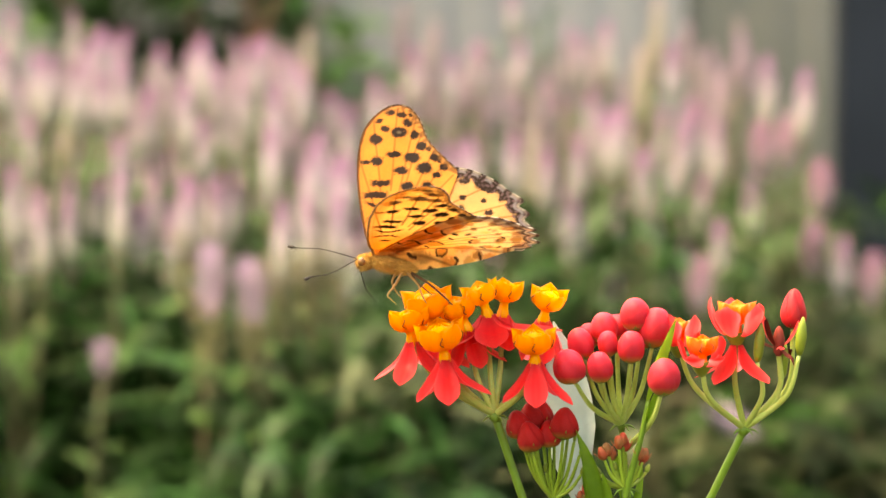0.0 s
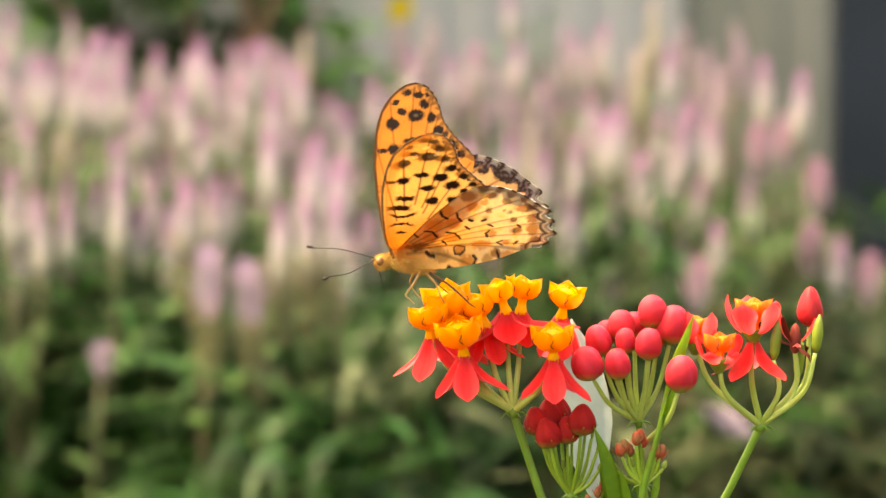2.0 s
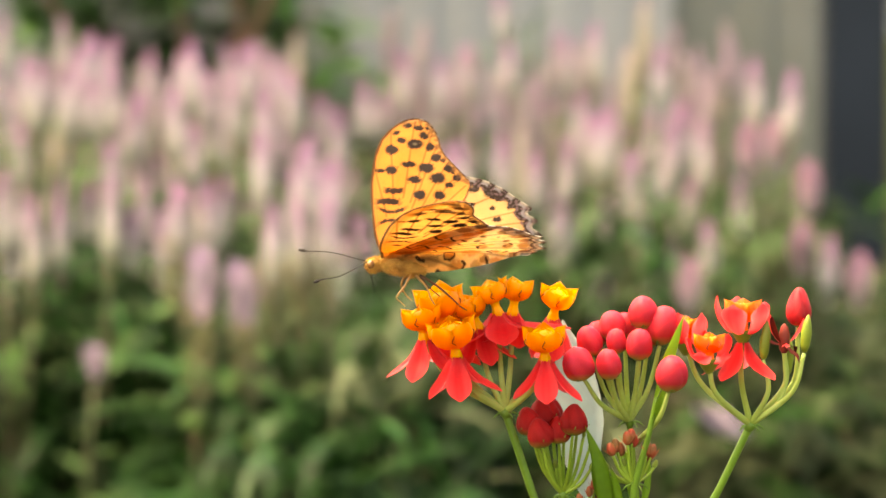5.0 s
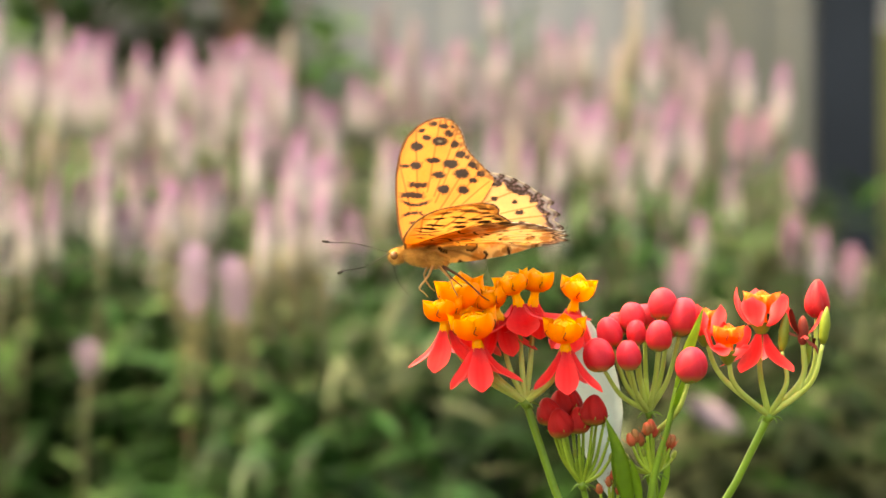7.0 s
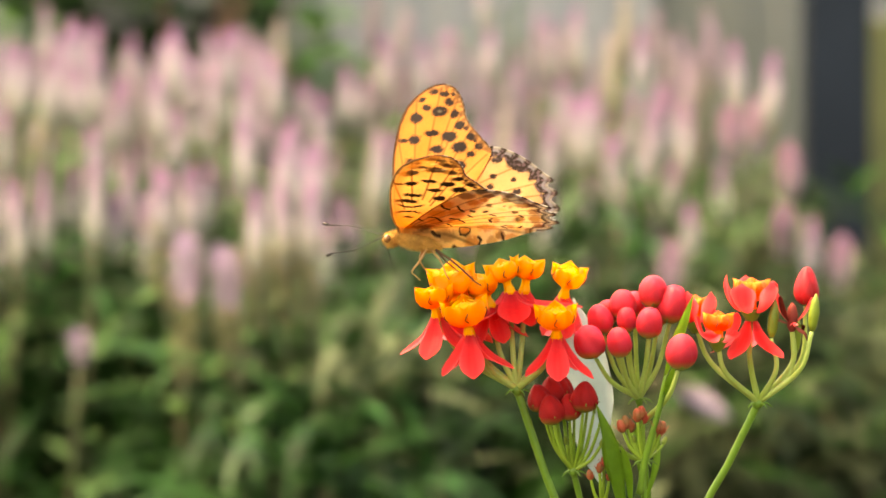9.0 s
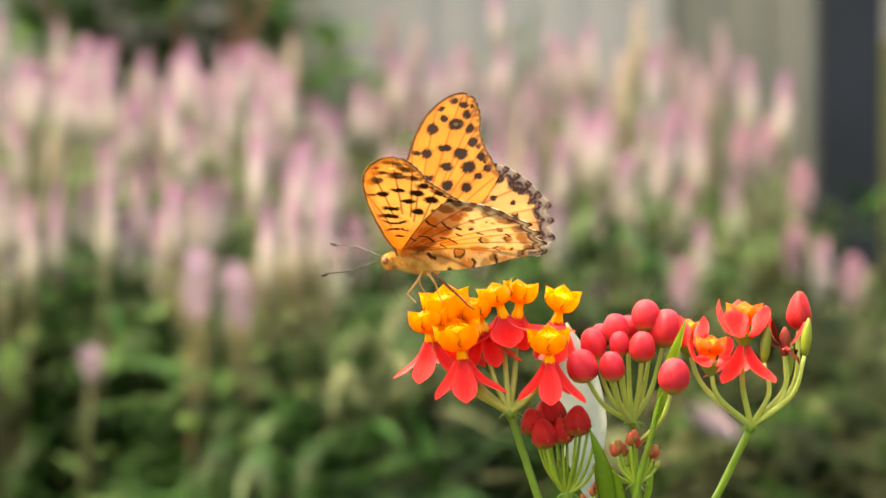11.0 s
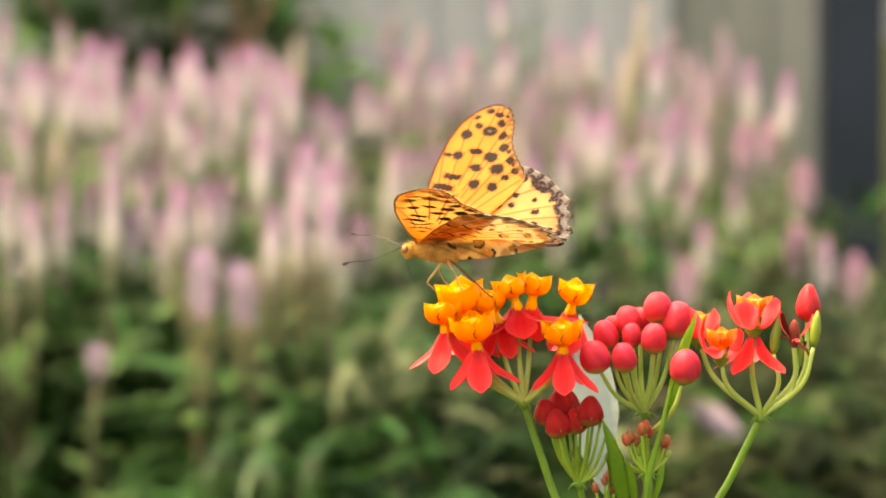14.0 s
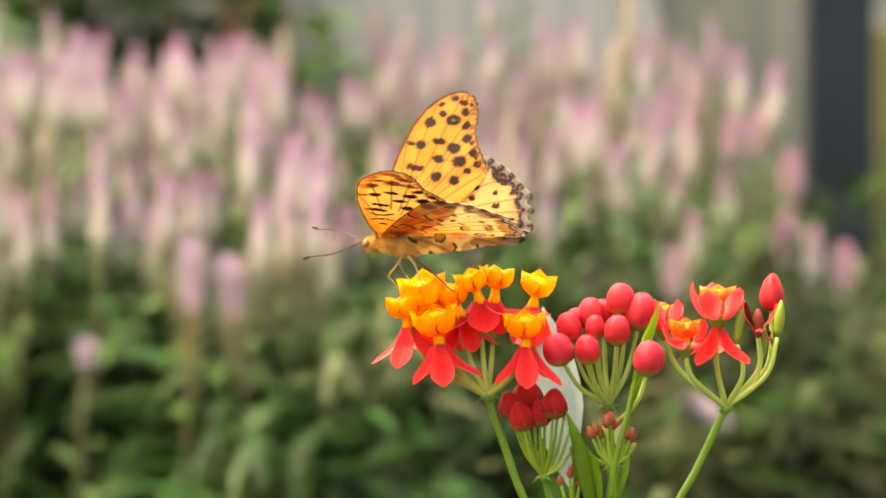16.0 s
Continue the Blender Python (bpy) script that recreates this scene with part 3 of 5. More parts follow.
TALL_WEEDS = [(0.117, 3.393, 1.052, 0.035, 0.05),
    (0.346, 3.384, 0.953, 0.03, 0.05)]
# weeds whose leaf colour is darkened to stand for shade
DARK_WEEDS = [(-0.018, 1.980, 0.712, 0.05, 0.09),
    (-0.051, 2.012, 0.751, 0.05, 0.11),
    (-0.002, 2.183, 0.757, 0.05, 0.11),
    (-0.261, 2.411, 0.840, 0.06, 0.09),
    (-0.313, 2.491, 0.838, 0.06, 0.09),
    (-0.358, 2.441, 0.837, 0.06, 0.09),
    (-0.161, 2.237, 0.800, 0.06, 0.11),
    (-0.115, 2.030, 0.742, 0.05, 0.11)]
LEAFY_WEEDS = [(-0.086, 1.981, 0.741, 0.05, 0.11),
    (-0.113, 2.185, 0.788, 0.06, 0.12),
    (-0.084, 2.387, 0.793, 0.06, 0.11),
    (-0.038, 2.235, 0.777, 0.06, 0.12),
    (-0.034, 2.589, 0.813, 0.07, 0.10),
    (0.108, 2.588, 0.803, 0.07, 0.10),
    (0.183, 2.688, 0.799, 0.07, 0.10),
    (0.039, 2.539, 0.808, 0.06, 0.10),
    (0.137, 2.442, 0.852, 0.06, 0.09),
    (0.186, 2.411, 0.844, 0.06, 0.09),
    (0.224, 2.593, 0.861, 0.06, 0.09),
    (0.109, 2.491, 0.843, 0.06, 0.09),
    (-0.229, 2.491, 0.843, 0.05, 0.09),
    (0.309, 2.787, 0.784, 0.06, 0.09),
    (-0.404, 2.612, 0.849, 0.06, 0.09)]
LEAFY_WEEDS_BEHIND = [(-0.354, 2.593, 0.858, 0.06, 0.09),
    (-0.299, 2.593, 0.853, 0.06, 0.09),
    (-0.254, 2.588, 0.803, 0.06, 0.10)]
DRY_WEEDS = [(-0.040, 2.120, 0.795, 0.04, 0.09),
    (-0.012, 2.160, 0.780, 0.04, 0.08),
    (0.150, 2.500, 0.800, 0.06, 0.09),
    (0.285, 2.600, 0.830, 0.06, 0.09),
    (0.330, 2.750, 0.820, 0.06, 0.09),
    (0.225, 2.420, 0.790, 0.06, 0.09),
    (0.324, 2.585, 0.761, 0.06, 0.10),
    (0.276, 2.483, 0.742, 0.06, 0.10),
    (0.240, 2.585, 0.761, 0.06, 0.10)]
DRY_WEEDS_ASIDE = [(0.341, 2.480, 0.712, 0.06, 0.10),
    (0.180, 2.230, 0.719, 0.05, 0.09),
    (0.235, 2.280, 0.716, 0.05, 0.09),
    (0.275, 2.280, 0.720, 0.05, 0.09),
    (0.335, 2.760, 0.800, 0.06, 0.09),
    (0.392, 2.700, 0.785, 0.06, 0.09),
    (0.400, 2.480, 0.745, 0.05, 0.09),
    (0.370, 2.360, 0.715, 0.05, 0.09),
    (0.425, 2.520, 0.735, 0.05, 0.09),
    (0.295, 2.920, 0.835, 0.06, 0.08),
    (0.090, 2.620, 0.817, 0.05, 0.08),
    (0.134, 2.660, 0.819, 0.05, 0.08),
    (0.172, 2.620, 0.814, 0.05, 0.08),
    (0.211, 2.680, 0.817, 0.05, 0.08)]


# ---- milkweed ----
MM = 0.001
PLANT = Vector((0.01523, 0.64248, 0.0))
CENTRE = Vector((0.0, 0.6475, 0.9934)) - PLANT


def at(h, v, d=0.0):
    """A spot in the flower heads: millimetres across, up and towards the back."""
    return CENTRE + Vector((h, d, v)) * MM


def hood(bm, q, open_, size, deep, pale):
    """One plump upright scoop of the crown, with a pointed flaring lip."""
    out, side = Vector((math.cos(q), math.sin(q), 0)), Vector((-math.sin(q), math.cos(q), 0))
    layer = bm.verts.layers.float_color.new("tint")
    rows = []
    for h, r, w in ((0.0, 0.26, 0.20), (0.06, 0.52, 0.36), (0.22, 0.80, 0.50), (0.48, 0.95, 0.56), (0.72, 0.96, 0.54), (0.88, 0.98, 0.46), (0.96, 1.01, 0.30), (1.00, 1.06, 0.10)):
        row = []
        for k in range(9):
            a = (k / 8 - 0.5) * 2
            inward = 0.40 * a * a * (1 if h < 1.05 else 0.1)
            row.append(bm.verts.new((out * ((r * open_) - inward * 0.9) + side * (w * a) + Vector((0, 0, 1.12 * h - 0.10 * a * a * (h > 0.7)))) * size))
            k = min(1.0, 0.75 * h + 0.35 * a * a)
            row[-1][layer] = (*(x + (y - x) * k for x, y in zip(deep, pale)), 1)
        rows.append(row)
    for a, b in zip(rows, rows[1:]):
        for k in range(8):
            bm.faces.new((a[k], a[k + 1], b[k + 1], b[k]))
    return thicken(bm, 0.12 * size)


def petal_tint(s, q):
    """Deep scarlet at the foot and along the middle, coral towards the rim and the tip, with faint veins."""
    rim = min(1.0, 0.75 * q * q + 0.5 * max(0.0, s - 0.45) + 0.10 * math.cos(q * 11))
    foot = max(0.0, 1 - s / 0.3)
    low, high = (0.84, 0.024, 0.040), (0.93, 0.095, 0.115)
    return [(a + (b - a) * max(0.0, rim)) * (1 - 0.22 * foot) for a, b in zip(low, high)]


def reflexed_petal(bm, q, length, flare, width, rnd):
    """A petal that hangs from under the crown, broad and rounded below, and flares outwards at its tip."""
    out, side = Vector((math.cos(q), math.sin(q), 0)), Vector((-math.sin(q), math.cos(q), 0))
    line = []
    for i in range(14):
        s = i / 13
        r = 0.11 + 0.25 * s ** 0.8 + flare * s ** 3
        line.append((out * r + Vector((0, 0, 0.04 - s * (1 - 0.28 * flare * s)))) * length)
    blade(bm, line, lambda s: width * length * (0.30 + 0.70 * math.sin(min(1.0, s / 0.72) * math.pi / 2) ** 1.2) * (1 if s < 0.72 else max(0.16, (1 - ((s - 0.72) / 0.28) ** 2.4) ** 0.55)),
          side, -0.30, across=8, tint=petal_tint)
    return thicken(bm, 0.22 * MM)


def upright(p, axis, turn):
    """A pose at p with z along axis and x kept across."""
    z = Vector(axis).normalized()
    x = (Vector((1, 0, 0)) - z * z.x).normalized()
    y = z.cross(x)
    m = Matrix((x, y, z)).transposed().to_4x4()
    m.translation = p
    return m @ Matrix.Rotation(turn, 4, "Z")


def flower(plant, crown, foot, hub, size=5.6, golden=False, petal=11.0, turn=0.31, seed=0, open_=1.0, flare=0.35, width=0.27, lean=0.5):
    """An open flower: crown of five hoods on a yellow column, five hanging petals, a stalk to the hub."""
    rnd = random.Random(seed)
    axis = crown + Vector((0, -lean * MM, 0)) - foot
    m = upright(foot, axis, turn)
    body = core_and_stalk(plant, m, foot, hub, axis.length, size, HOOD_YELLOW if golden else HOOD)
    lift = m @ Matrix.Translation((0, 0, axis.length - 0.56 * size * MM))
    for i in range(5):
        bm = bmesh.new()
        hood(bm, 2 * math.pi * i / 5 + rnd.uniform(-0.05, 0.05), open_ * rnd.uniform(0.94, 1.06), size * 0.84 * MM * rnd.uniform(0.95, 1.05), *((0.96, 0.34, 0.010), (0.98, 0.49, 0.020)) if golden else ((0.95, 0.27, 0.008), (0.98, 0.44, 0.016)))
        bmesh.ops.transform(bm, matrix=lift, verts=bm.verts)
        part("hood", bm, HOOD_SKIN, body)
    for i in range(5):
        bm = bmesh.new()
        reflexed_petal(bm, 2 * math.pi * (i + 0.5) / 5 + rnd.uniform(-0.10, 0.10), petal * MM * rnd.uniform(0.94, 1.05), flare * rnd.uniform(0.7, 1.4), width * rnd.uniform(0.92, 1.08), rnd)
        bmesh.ops.transform(bm, matrix=upright(foot, axis * 0.5 + Vector((0, 0, axis.length)), turn), verts=bm.verts)
        part("petal", bm, PETAL, body)
    return body


def core_and_stalk(plant, m, foot, hub, height, size, mat, bend=None):
    s = size * MM
    bm = bmesh.new()
    lathe(bm, [(-0.9 * MM, 0.7 * MM), (-0.2 * MM, 1.35 * MM), (height * 0.15, 1.25 * MM), (height * 0.3, 0.98 * MM), (height - 0.62 * s, 0.95 * MM), (height - 0.48 * s, 0.30 * s), (height - 0.1 * s, 0.32 * s),
               (height + 0.04 * s, 0.33 * s), (height + 0.14 * s, 0.29 * s), (height + 0.19 * s, 0.16 * s)], m, 20, 0.14, 5)
    body = part("flower", bm, mat, plant, "open flower with golden hoods over scarlet petals")
    for i in range(5):
        # a dark slit in each gap between two hoods, and a little horn that bends over the middle
        q = 2 * math.pi * (i + 0.5) / 5
        o = Vector((math.cos(q), math.sin(q), 0))
        w = Vector((-math.sin(q), math.cos(q), 0)) * 0.05 * s
        bm = bmesh.new()
        tube(bm, [o * 0.60 * s + w + Vector((0, 0, height - 0.34 * s)), o * 0.72 * s - w + Vector((0, 0, height - 0.20 * s)), o * 0.72 * s + w + Vector((0, 0, height - 0.02 * s)), o * 0.46 * s + Vector((0, 0, height + 0.14 * s))],
             [0.08 * MM, 0.12 * MM, 0.10 * MM, 0.05 * MM], 5, 3)
        bmesh.ops.transform(bm, matrix=m, verts=bm.verts)
        part("anther", bm, HORN, body)
        bm = bmesh.new()
        q += math.pi / 5
        o = Vector((math.cos(q), math.sin(q), 0))
        tube(bm, [o * 0.40 * s + Vector((0, 0, height - 0.1 * s)), o * 0.36 * s + Vector((0, 0, height + 0.16 * s)), o * 0.14 * s + Vector((0, 0, height + 0.30 * s))], [0.42 * MM, 0.34 * MM, 0.12 * MM], 6, 3)
        bmesh.ops.transform(bm, matrix=m, verts=bm.verts)
        part("horn", bm, mat, body)
    bm = bmesh.new()
    way = foot - hub
    tube(bm, [foot, bend if bend is not None else hub + Vector((way.x * 0.66, way.y * 0.6, way.z * 0.45)), hub], [0.56 * MM, 0.66 * MM, 0.82 * MM], 8, 8)
    part("flower_stalk", bm, PEDICEL, body)
    return body


def bud(plant, centre, hub, r, stretch=1.15, mat=None, label="closed coral-red bud", bend=None, seed=0, sepal=1.0):
    """A closed ribbed bud with small green sepals on a thin stalk."""
    mat = mat or BUD
    rnd = random.Random(seed)
    start = hub if bend is None else bend
    axis = ((centre - start).normalized() + Vector((0, 0, 0.9))).normalized()
    m = aim(centre, axis, rnd.uniform(0, 6))
    h = r * stretch * MM
    bm = bmesh.new()
    rows = []
    for k in range(15):
        a = -1.42 + 2.95 * k / 14
        row = []
        for j in range(40):
            q = 2 * math.pi * j / 40
            seam = math.exp(-((abs((q / (2 * math.pi) * 5 + 0.35 * a) % 1 - 0.5)) / 0.07) ** 2)
            rr = r * MM * math.cos(a) ** 0.85 * (1 - (0.34 if mat in (DARK_BUD, RED_BUD) else 0.09) * math.sin(a)) * (1 - (0.20 if mat in (DARK_BUD, RED_BUD) else 0.09) * seam) * (1 + 0.03 * math.sin(3 * q + seed)) * (1 + 0.035 * math.cos(5 * q + 1.75 * a))
            row.append(bm.verts.new(m @ Vector((rr * math.cos(q), rr * math.sin(q), h * math.sin(a)))))
        if rows:
            for j in range(40):
                bm.faces.new((rows[-1][j], rows[-1][(j + 1) % 40], row[(j + 1) % 40], row[j]))
        rows.append(row)
    bm.faces.new(rows[0][::-1])
    bm.faces.new(rows[-1])
    body = part("bud", bm, mat, plant, label)
    for i in range(5):
        bm = bmesh.new()
        q = 2 * math.pi * i / 5
        o = Vector((math.cos(q), math.sin(q), 0))
        blade(bm, [o * r * 0.22 * MM + Vector((0, 0, -h * 1.02)), o * r * 0.72 * MM + Vector((0, 0, -h * 0.78)), o * r * (0.90 + 0.55 * (sepal - 1)) * MM + Vector((0, 0, -h * 0.50 * (2 - sepal)))],
              lambda s: 0.20 * r * MM * (1 - s * s) + 0.02 * MM, (-math.sin(q), math.cos(q), 0), 0.1, across=2)
        bmesh.ops.transform(bm, matrix=m, verts=bm.verts)
        part("sepal", thicken(bm, 0.12 * MM), ROSY_BUD if mat is ROSY_BUD else STALK, body)
    bm = bmesh.new()
    foot = centre - axis * h
    way = foot - hub
    mids = [bend] if bend is not None else [hub + Vector((way.x * 0.62, way.y * 0.6, way.z * 0.42))]
    thin = 0.72 if r < 1.5 or mat is DARK_BUD else 1.0
    tube(bm, [foot, *mids, hub], [0.50 * thin * MM, 0.60 * thin * MM, 0.74 * thin * MM], 8, 6)
    part("bud_stalk", bm, PEDICEL if mat in (BUD, RED_BUD) else GREEN_STALK, body)
    return body


def build_milkweed():
    plant = thing("milkweed", Matrix.Translation(PLANT), "milkweed with scarlet and golden flowers and coral buds", "flowering plant")
    # main stems
    hub_a, hub_b, hub_c, hub_d, hub_e = at(12.08, -39.00), at(42.02, -42.15, 6), at(70.64, -42.54, 2), at(26.0, -59.6, 4), at(42.54, -56.07, -2)
    root = Vector((0, 0, 0))
    for top, low, r in ((hub_a, at(18.51, -58.30), 0.98), (hub_b, at(43.72, -58.30, 7), 0.7), (hub_c, at(63.55, -58.30, 4), 0.9), (hub_d, at(30.46, -77.34, 6), 0.8), (hub_e, at(43.07, -73.40, 0), 0.7)):
        bm = bmesh.new()
        d = low - top
        tube(bm, [top, top + d * 0.5, low, low + d, low + d * 2 + Vector((0, 0, -0.02)), Vector((low.x * 0.6, low.y, 0.62)), Vector((low.x * 0.3, low.y, 0.3)), root + Vector((low.x * 0.1, low.y * 0.2, -0.02))],
             [r * MM, r * MM, r * MM, r * 1.05 * MM, r * 1.15 * MM, 2.6 * MM, 3 * MM, 3 * MM], 10, 6)
        part("stem", bm, STALK, plant)
        bm = bmesh.new()
        lathe(bm, [(-1.6 * MM, r * MM), (-0.4 * MM, r * 1.5 * MM), (0.5 * MM, r * 1.3 * MM), (1.0 * MM, r * 0.6 * MM)], aim(top, -d), 12, 0.06)
        node = part("node", bm, STALK, plant)
        for q in (0.4, 2.2, 3.9, 5.2):
            bm = bmesh.new()
            o = Vector((math.cos(q), math.sin(q) * 0.6, 0))
            tube(bm, [top, top + o * 2.4 * MM + Vector((0, 0, -0.3 * MM)), top + o * 3.8 * MM + Vector((0, 0, -1.3 * MM))], [0.35 * MM, 0.25 * MM, 0.08 * MM], 5, 4)
            part("bract", bm, STALK, node)
    # the open head under the butterfly
    F = flower
    F(plant, at(-8.14, -16.02, -1), at(-7.22, -21.93, -1), hub_a, 5.8, turn=0.05, seed=1, petal=10.6, flare=0.55, lean=0.3)
    F(plant, at(-3.68, -12.60, 5), at(-2.36, -19.83, 5), hub_a, 7.4, turn=0.25, seed=2, petal=10.5, lean=1.2)
    F(plant, at(-0.66, -18.78, -7), at(0.53, -25.34, -7), hub_a, 7.2, turn=0.34, seed=3, petal=10.6, flare=0.5, lean=0.9)
    F(plant, at(3.55, -13.66, 3), at(5.91, -19.56, 3), hub_a, 5.9, turn=0.6, seed=4, petal=9.5)
    F(plant, at(8.67, -10.37, 3), at(10.50, -16.15, 3), hub_a, 5.3, golden=True, turn=0.30, seed=5, petal=9.2, flare=1.15, width=0.42, lean=0.2)
    F(plant, at(14.84, -9.98, 6), at(14.05, -16.41, 6), hub_a, 5.4, golden=True, turn=0.55, seed=6, petal=9.2, flare=0.55, width=0.37, lean=0.2)
    F(plant, at(24.82, -11.95, 7), at(23.63, -17.99, 8), hub_a, 5.7, golden=True, turn=0.30, seed=7, petal=10.5, flare=0.12, lean=0.3)
    F(plant, at(20.88, -20.09, -7), at(21.27, -26.13, -7), hub_a, 6.4, turn=0.26, seed=8, petal=10.6, flare=0.4, lean=0.9)
    # crimson buds below
    for i, (h, v, d, r) in enumerate(((17.59, -41.49, 2, 2.9), (21.01, -40.31, 5, 3.2), (20.22, -43.85, -1, 3.1), (24.82, -43.46, 1, 2.8), (28.36, -40.83, 0, 3.2), (23.11, -39.52, 6, 2.8))):
        bud(plant, at(h, v, d), hub_d, r, 1.18, DARK_BUD, "closed crimson bud", seed=20 + i, sepal=1.6)
    for i, (h, v) in enumerate(((26.39, -54.75), (28.75, -53.18), (31.25, -55.28), (29.94, -51.86))):
        bud(plant, at(h + 3.4, v - 5.0, -1 + i), at(33.0, -68.0, 2), 0.8, 1.7, ROSY_BUD, "tiny rosy green bud", seed=80 + i, sepal=2.6)
    for i, (h, v, d) in enumerate(((18.4, -44.0, 4), (21.4, -45.4, 3), (23.6, -43.6, 7), (26.2, -45.0, 4), (29.6, -43.4, 5), (31.0, -44.8, 3), (19.6, -45.6, 1), (32.4, -48.0, 3))):
        bud(plant, at(h, v, d), at(26.0, -59.9, 4), 0.42, 2.4, GREEN_STALK, "tiny unripe green bud", seed=140 + i, sepal=1.5)
    for i, (h, v, d, k) in enumerate(((24.16, -52.0, 3, 0), (32.90, -52.4, 2, 0), (34.40, -54.0, 4, 1), (36.24, -52.13, 0, 1), (40.18, -50.81, -2, 1), (44.38, -51.34, 2, 1), (48.06, -52.13, 3, 1))):
        bud(plant, at(h, v, d), (hub_d, hub_e)[k], 0.62, 1.8, POD, "tiny unripe green bud", seed=100 + i, sepal=1.6)
    # coral buds
    for i, (h, v, d, r, s) in enumerate(((29.28, -27.18, -3, 3.75, 1.1), (32.04, -22.32, 1, 3.1, 1.22), (37.68, -18.91, 4, 3.25, 1.1), (36.37, -27.18, -4, 3.0, 1.25), (38.47, -22.19, 0, 2.4, 1.28),
                                         (43.72, -22.71, -2, 3.15, 1.2), (44.90, -15.62, 3, 3.5, 1.1), (49.76, -18.64, 2, 3.6, 1.3))):
        bud(plant, at(h, v, d), hub_b, r, s, seed=40 + i)
    for i, (h, v, d, r) in enumerate(((34.40, -21.14, 7, 2.5), (40.97, -19.30, 8, 2.6), (46.74, -21.66, 7, 2.4))):
        bud(plant, at(h, v, d), hub_b, r, 1.2, seed=90 + i)
    bud(plant, at(50.74, -28.8, -9), at(43.07, -47.14, 2), 3.75, 1.15, seed=50, bend=at(48.06, -39.92, -6))
    for i, (h, v) in enumerate(((37.03, -47.40), (38.21, -46.61), (39.39, -47.66), (40.83, -44.77), (41.88, -44.25), (42.54, -45.56), (45.69, -47.40), (46.87, -47.92), (46.22, -48.97))):
        bud(plant, at(h, v, -4 + i % 3), hub_e, 1.05, 1.6, ROSY_BUD, "tiny rosy green bud", seed=60 + i, sepal=2.8)
    # opening flowers and spent ones on the next stem
    opening_flower(plant, at(60.14, -22.45, -3), hub_c, 0.9, 71, bend=at(61.97, -34.53, -3))
    opening_flower(plant, at(55.41, -19.30, 5), hub_c, 0.85, 75, bend=at(59.35, -33.22, 4), front=1.15)
    opening_flower(plant, at(68.41, -15.10, 0), hub_c, 1.05, 72, bend=at(68.14, -31.38, 0), hanging=True, front=0.95)
    bud(plant, at(81.93, -14.18, 2), hub_c, 2.9, 1.6, RED_BUD, "closed pointed red bud", seed=73, sepal=1.3, bend=at(80.62, -32.69, 2))
    spent_flower(plant, at(77.99, -19.83, -2), hub_c, 74)
    for h, v, d, b in ((82.98, -19.83, -4, at(79.83, -34.01, -3)), (73.53, -21.66, -2, at(74.32, -34.01, -2)), (79.31, -26.13, 0, at(77.20, -36.63, 0))):
        bm = bmesh.new()
        lathe(bm, [(-4.6 * MM, 0.6 * MM), (-3 * MM, 1.15 * MM), (0, 1.35 * MM), (2.5 * MM, 0.95 * MM), (4.4 * MM, 0.2 * MM)], aim(at(h, v, d), (0.1, 0, 1)), 10, 0.04)
        pod = part("seed_pod", bm, POD, plant, "small green swelling seed pod")
        bm = bmesh.new()
        tube(bm, [at(h, v, d) + Vector((-0.5 * MM, 0, -4.8 * MM)), b, hub_c], [0.5 * MM, 0.6 * MM, 0.75 * MM], 8, 6)
        part("pod_stalk", bm, PEDICEL, pod)
    # leafy side shoot
    bm = bmesh.new()
    tube(bm, [at(47.53, -34.66, -6), at(45.69, -44.51, -5), at(43.07, -55.01, -3), at(41.75, -64.21, -2)], [0.55 * MM, 0.8 * MM, 0.95 * MM], 8, 6)
    part("side_shoot", bm, STALK, plant)
    # leaves
    for pts, w, mat, side, label in (
            ((at(46.74, -36.63, -6), at(49.11, -28.10, -7), at(51.47, -21.53, -7), at(53.83, -15.10, -7)), 1.15, LEAF, (1, 0.4, 0), "narrow upright green leaf"),
            ((at(45.43, -43.20, -5), at(47.40, -38.60, -6), at(48.71, -34.66, -6), at(49.63, -31.38, -6)), 0.9, LEAF, (1, 0.4, 0), "narrow upright green leaf"),
            ((at(38.5, -74.71, -1), at(36.2, -60.92, -3), at(33.9, -50.42, -3), at(30.99, -42.15, -2)), 1.65, LEAF, (1, 0.3, 0), "upright green leaf"),
            ((at(32.6, -63.0, 6), at(30.4, -49.76, 12), at(28.75, -31.38, 13), at(26.26, -18.5, 13)), 4.9, PALE_LEAF, (1, 0.1, 0), "pale silvery backlit leaf")) + (
            ((at(38.21, -68.14, 0), at(35.19, -60.27, -1), at(33.35, -53.70, -1), at(33.09, -47.92, -2)), 1.1, LEAF, (1, 0.5, 0), "narrow upright green leaf"),
            ((at(39.52, -68.14, -3), at(39.13, -60.92, -4), at(38.08, -55.28, -4), at(37.03, -51.86, -4)), 0.9, LEAF, (1, -0.4, 0), "narrow upright green leaf"),
            ((at(42.80, -68.14, 1), at(45.17, -60.27, 1), at(46.22, -54.75, 2), at(46.74, -50.81, 2)), 0.8, LEAF, (1, 0.5, 0), "narrow upright green leaf"),
            ((at(43.59, -68.14, 3), at(42.54, -57.64, 3), at(40.18, -50.42, 4), at(36.50, -47.14, 4)), 1.4, LEAF, (1, 0.3, 0), "small green leaf")):
        bm = bmesh.new()
        blade(bm, spline(pts, 6), leaf_width(w * MM * 1.3, 0.45), side, 0.3, across=6)
        part("leaf", thicken(bm, 0.2 * MM), mat, plant, label)
    return plant


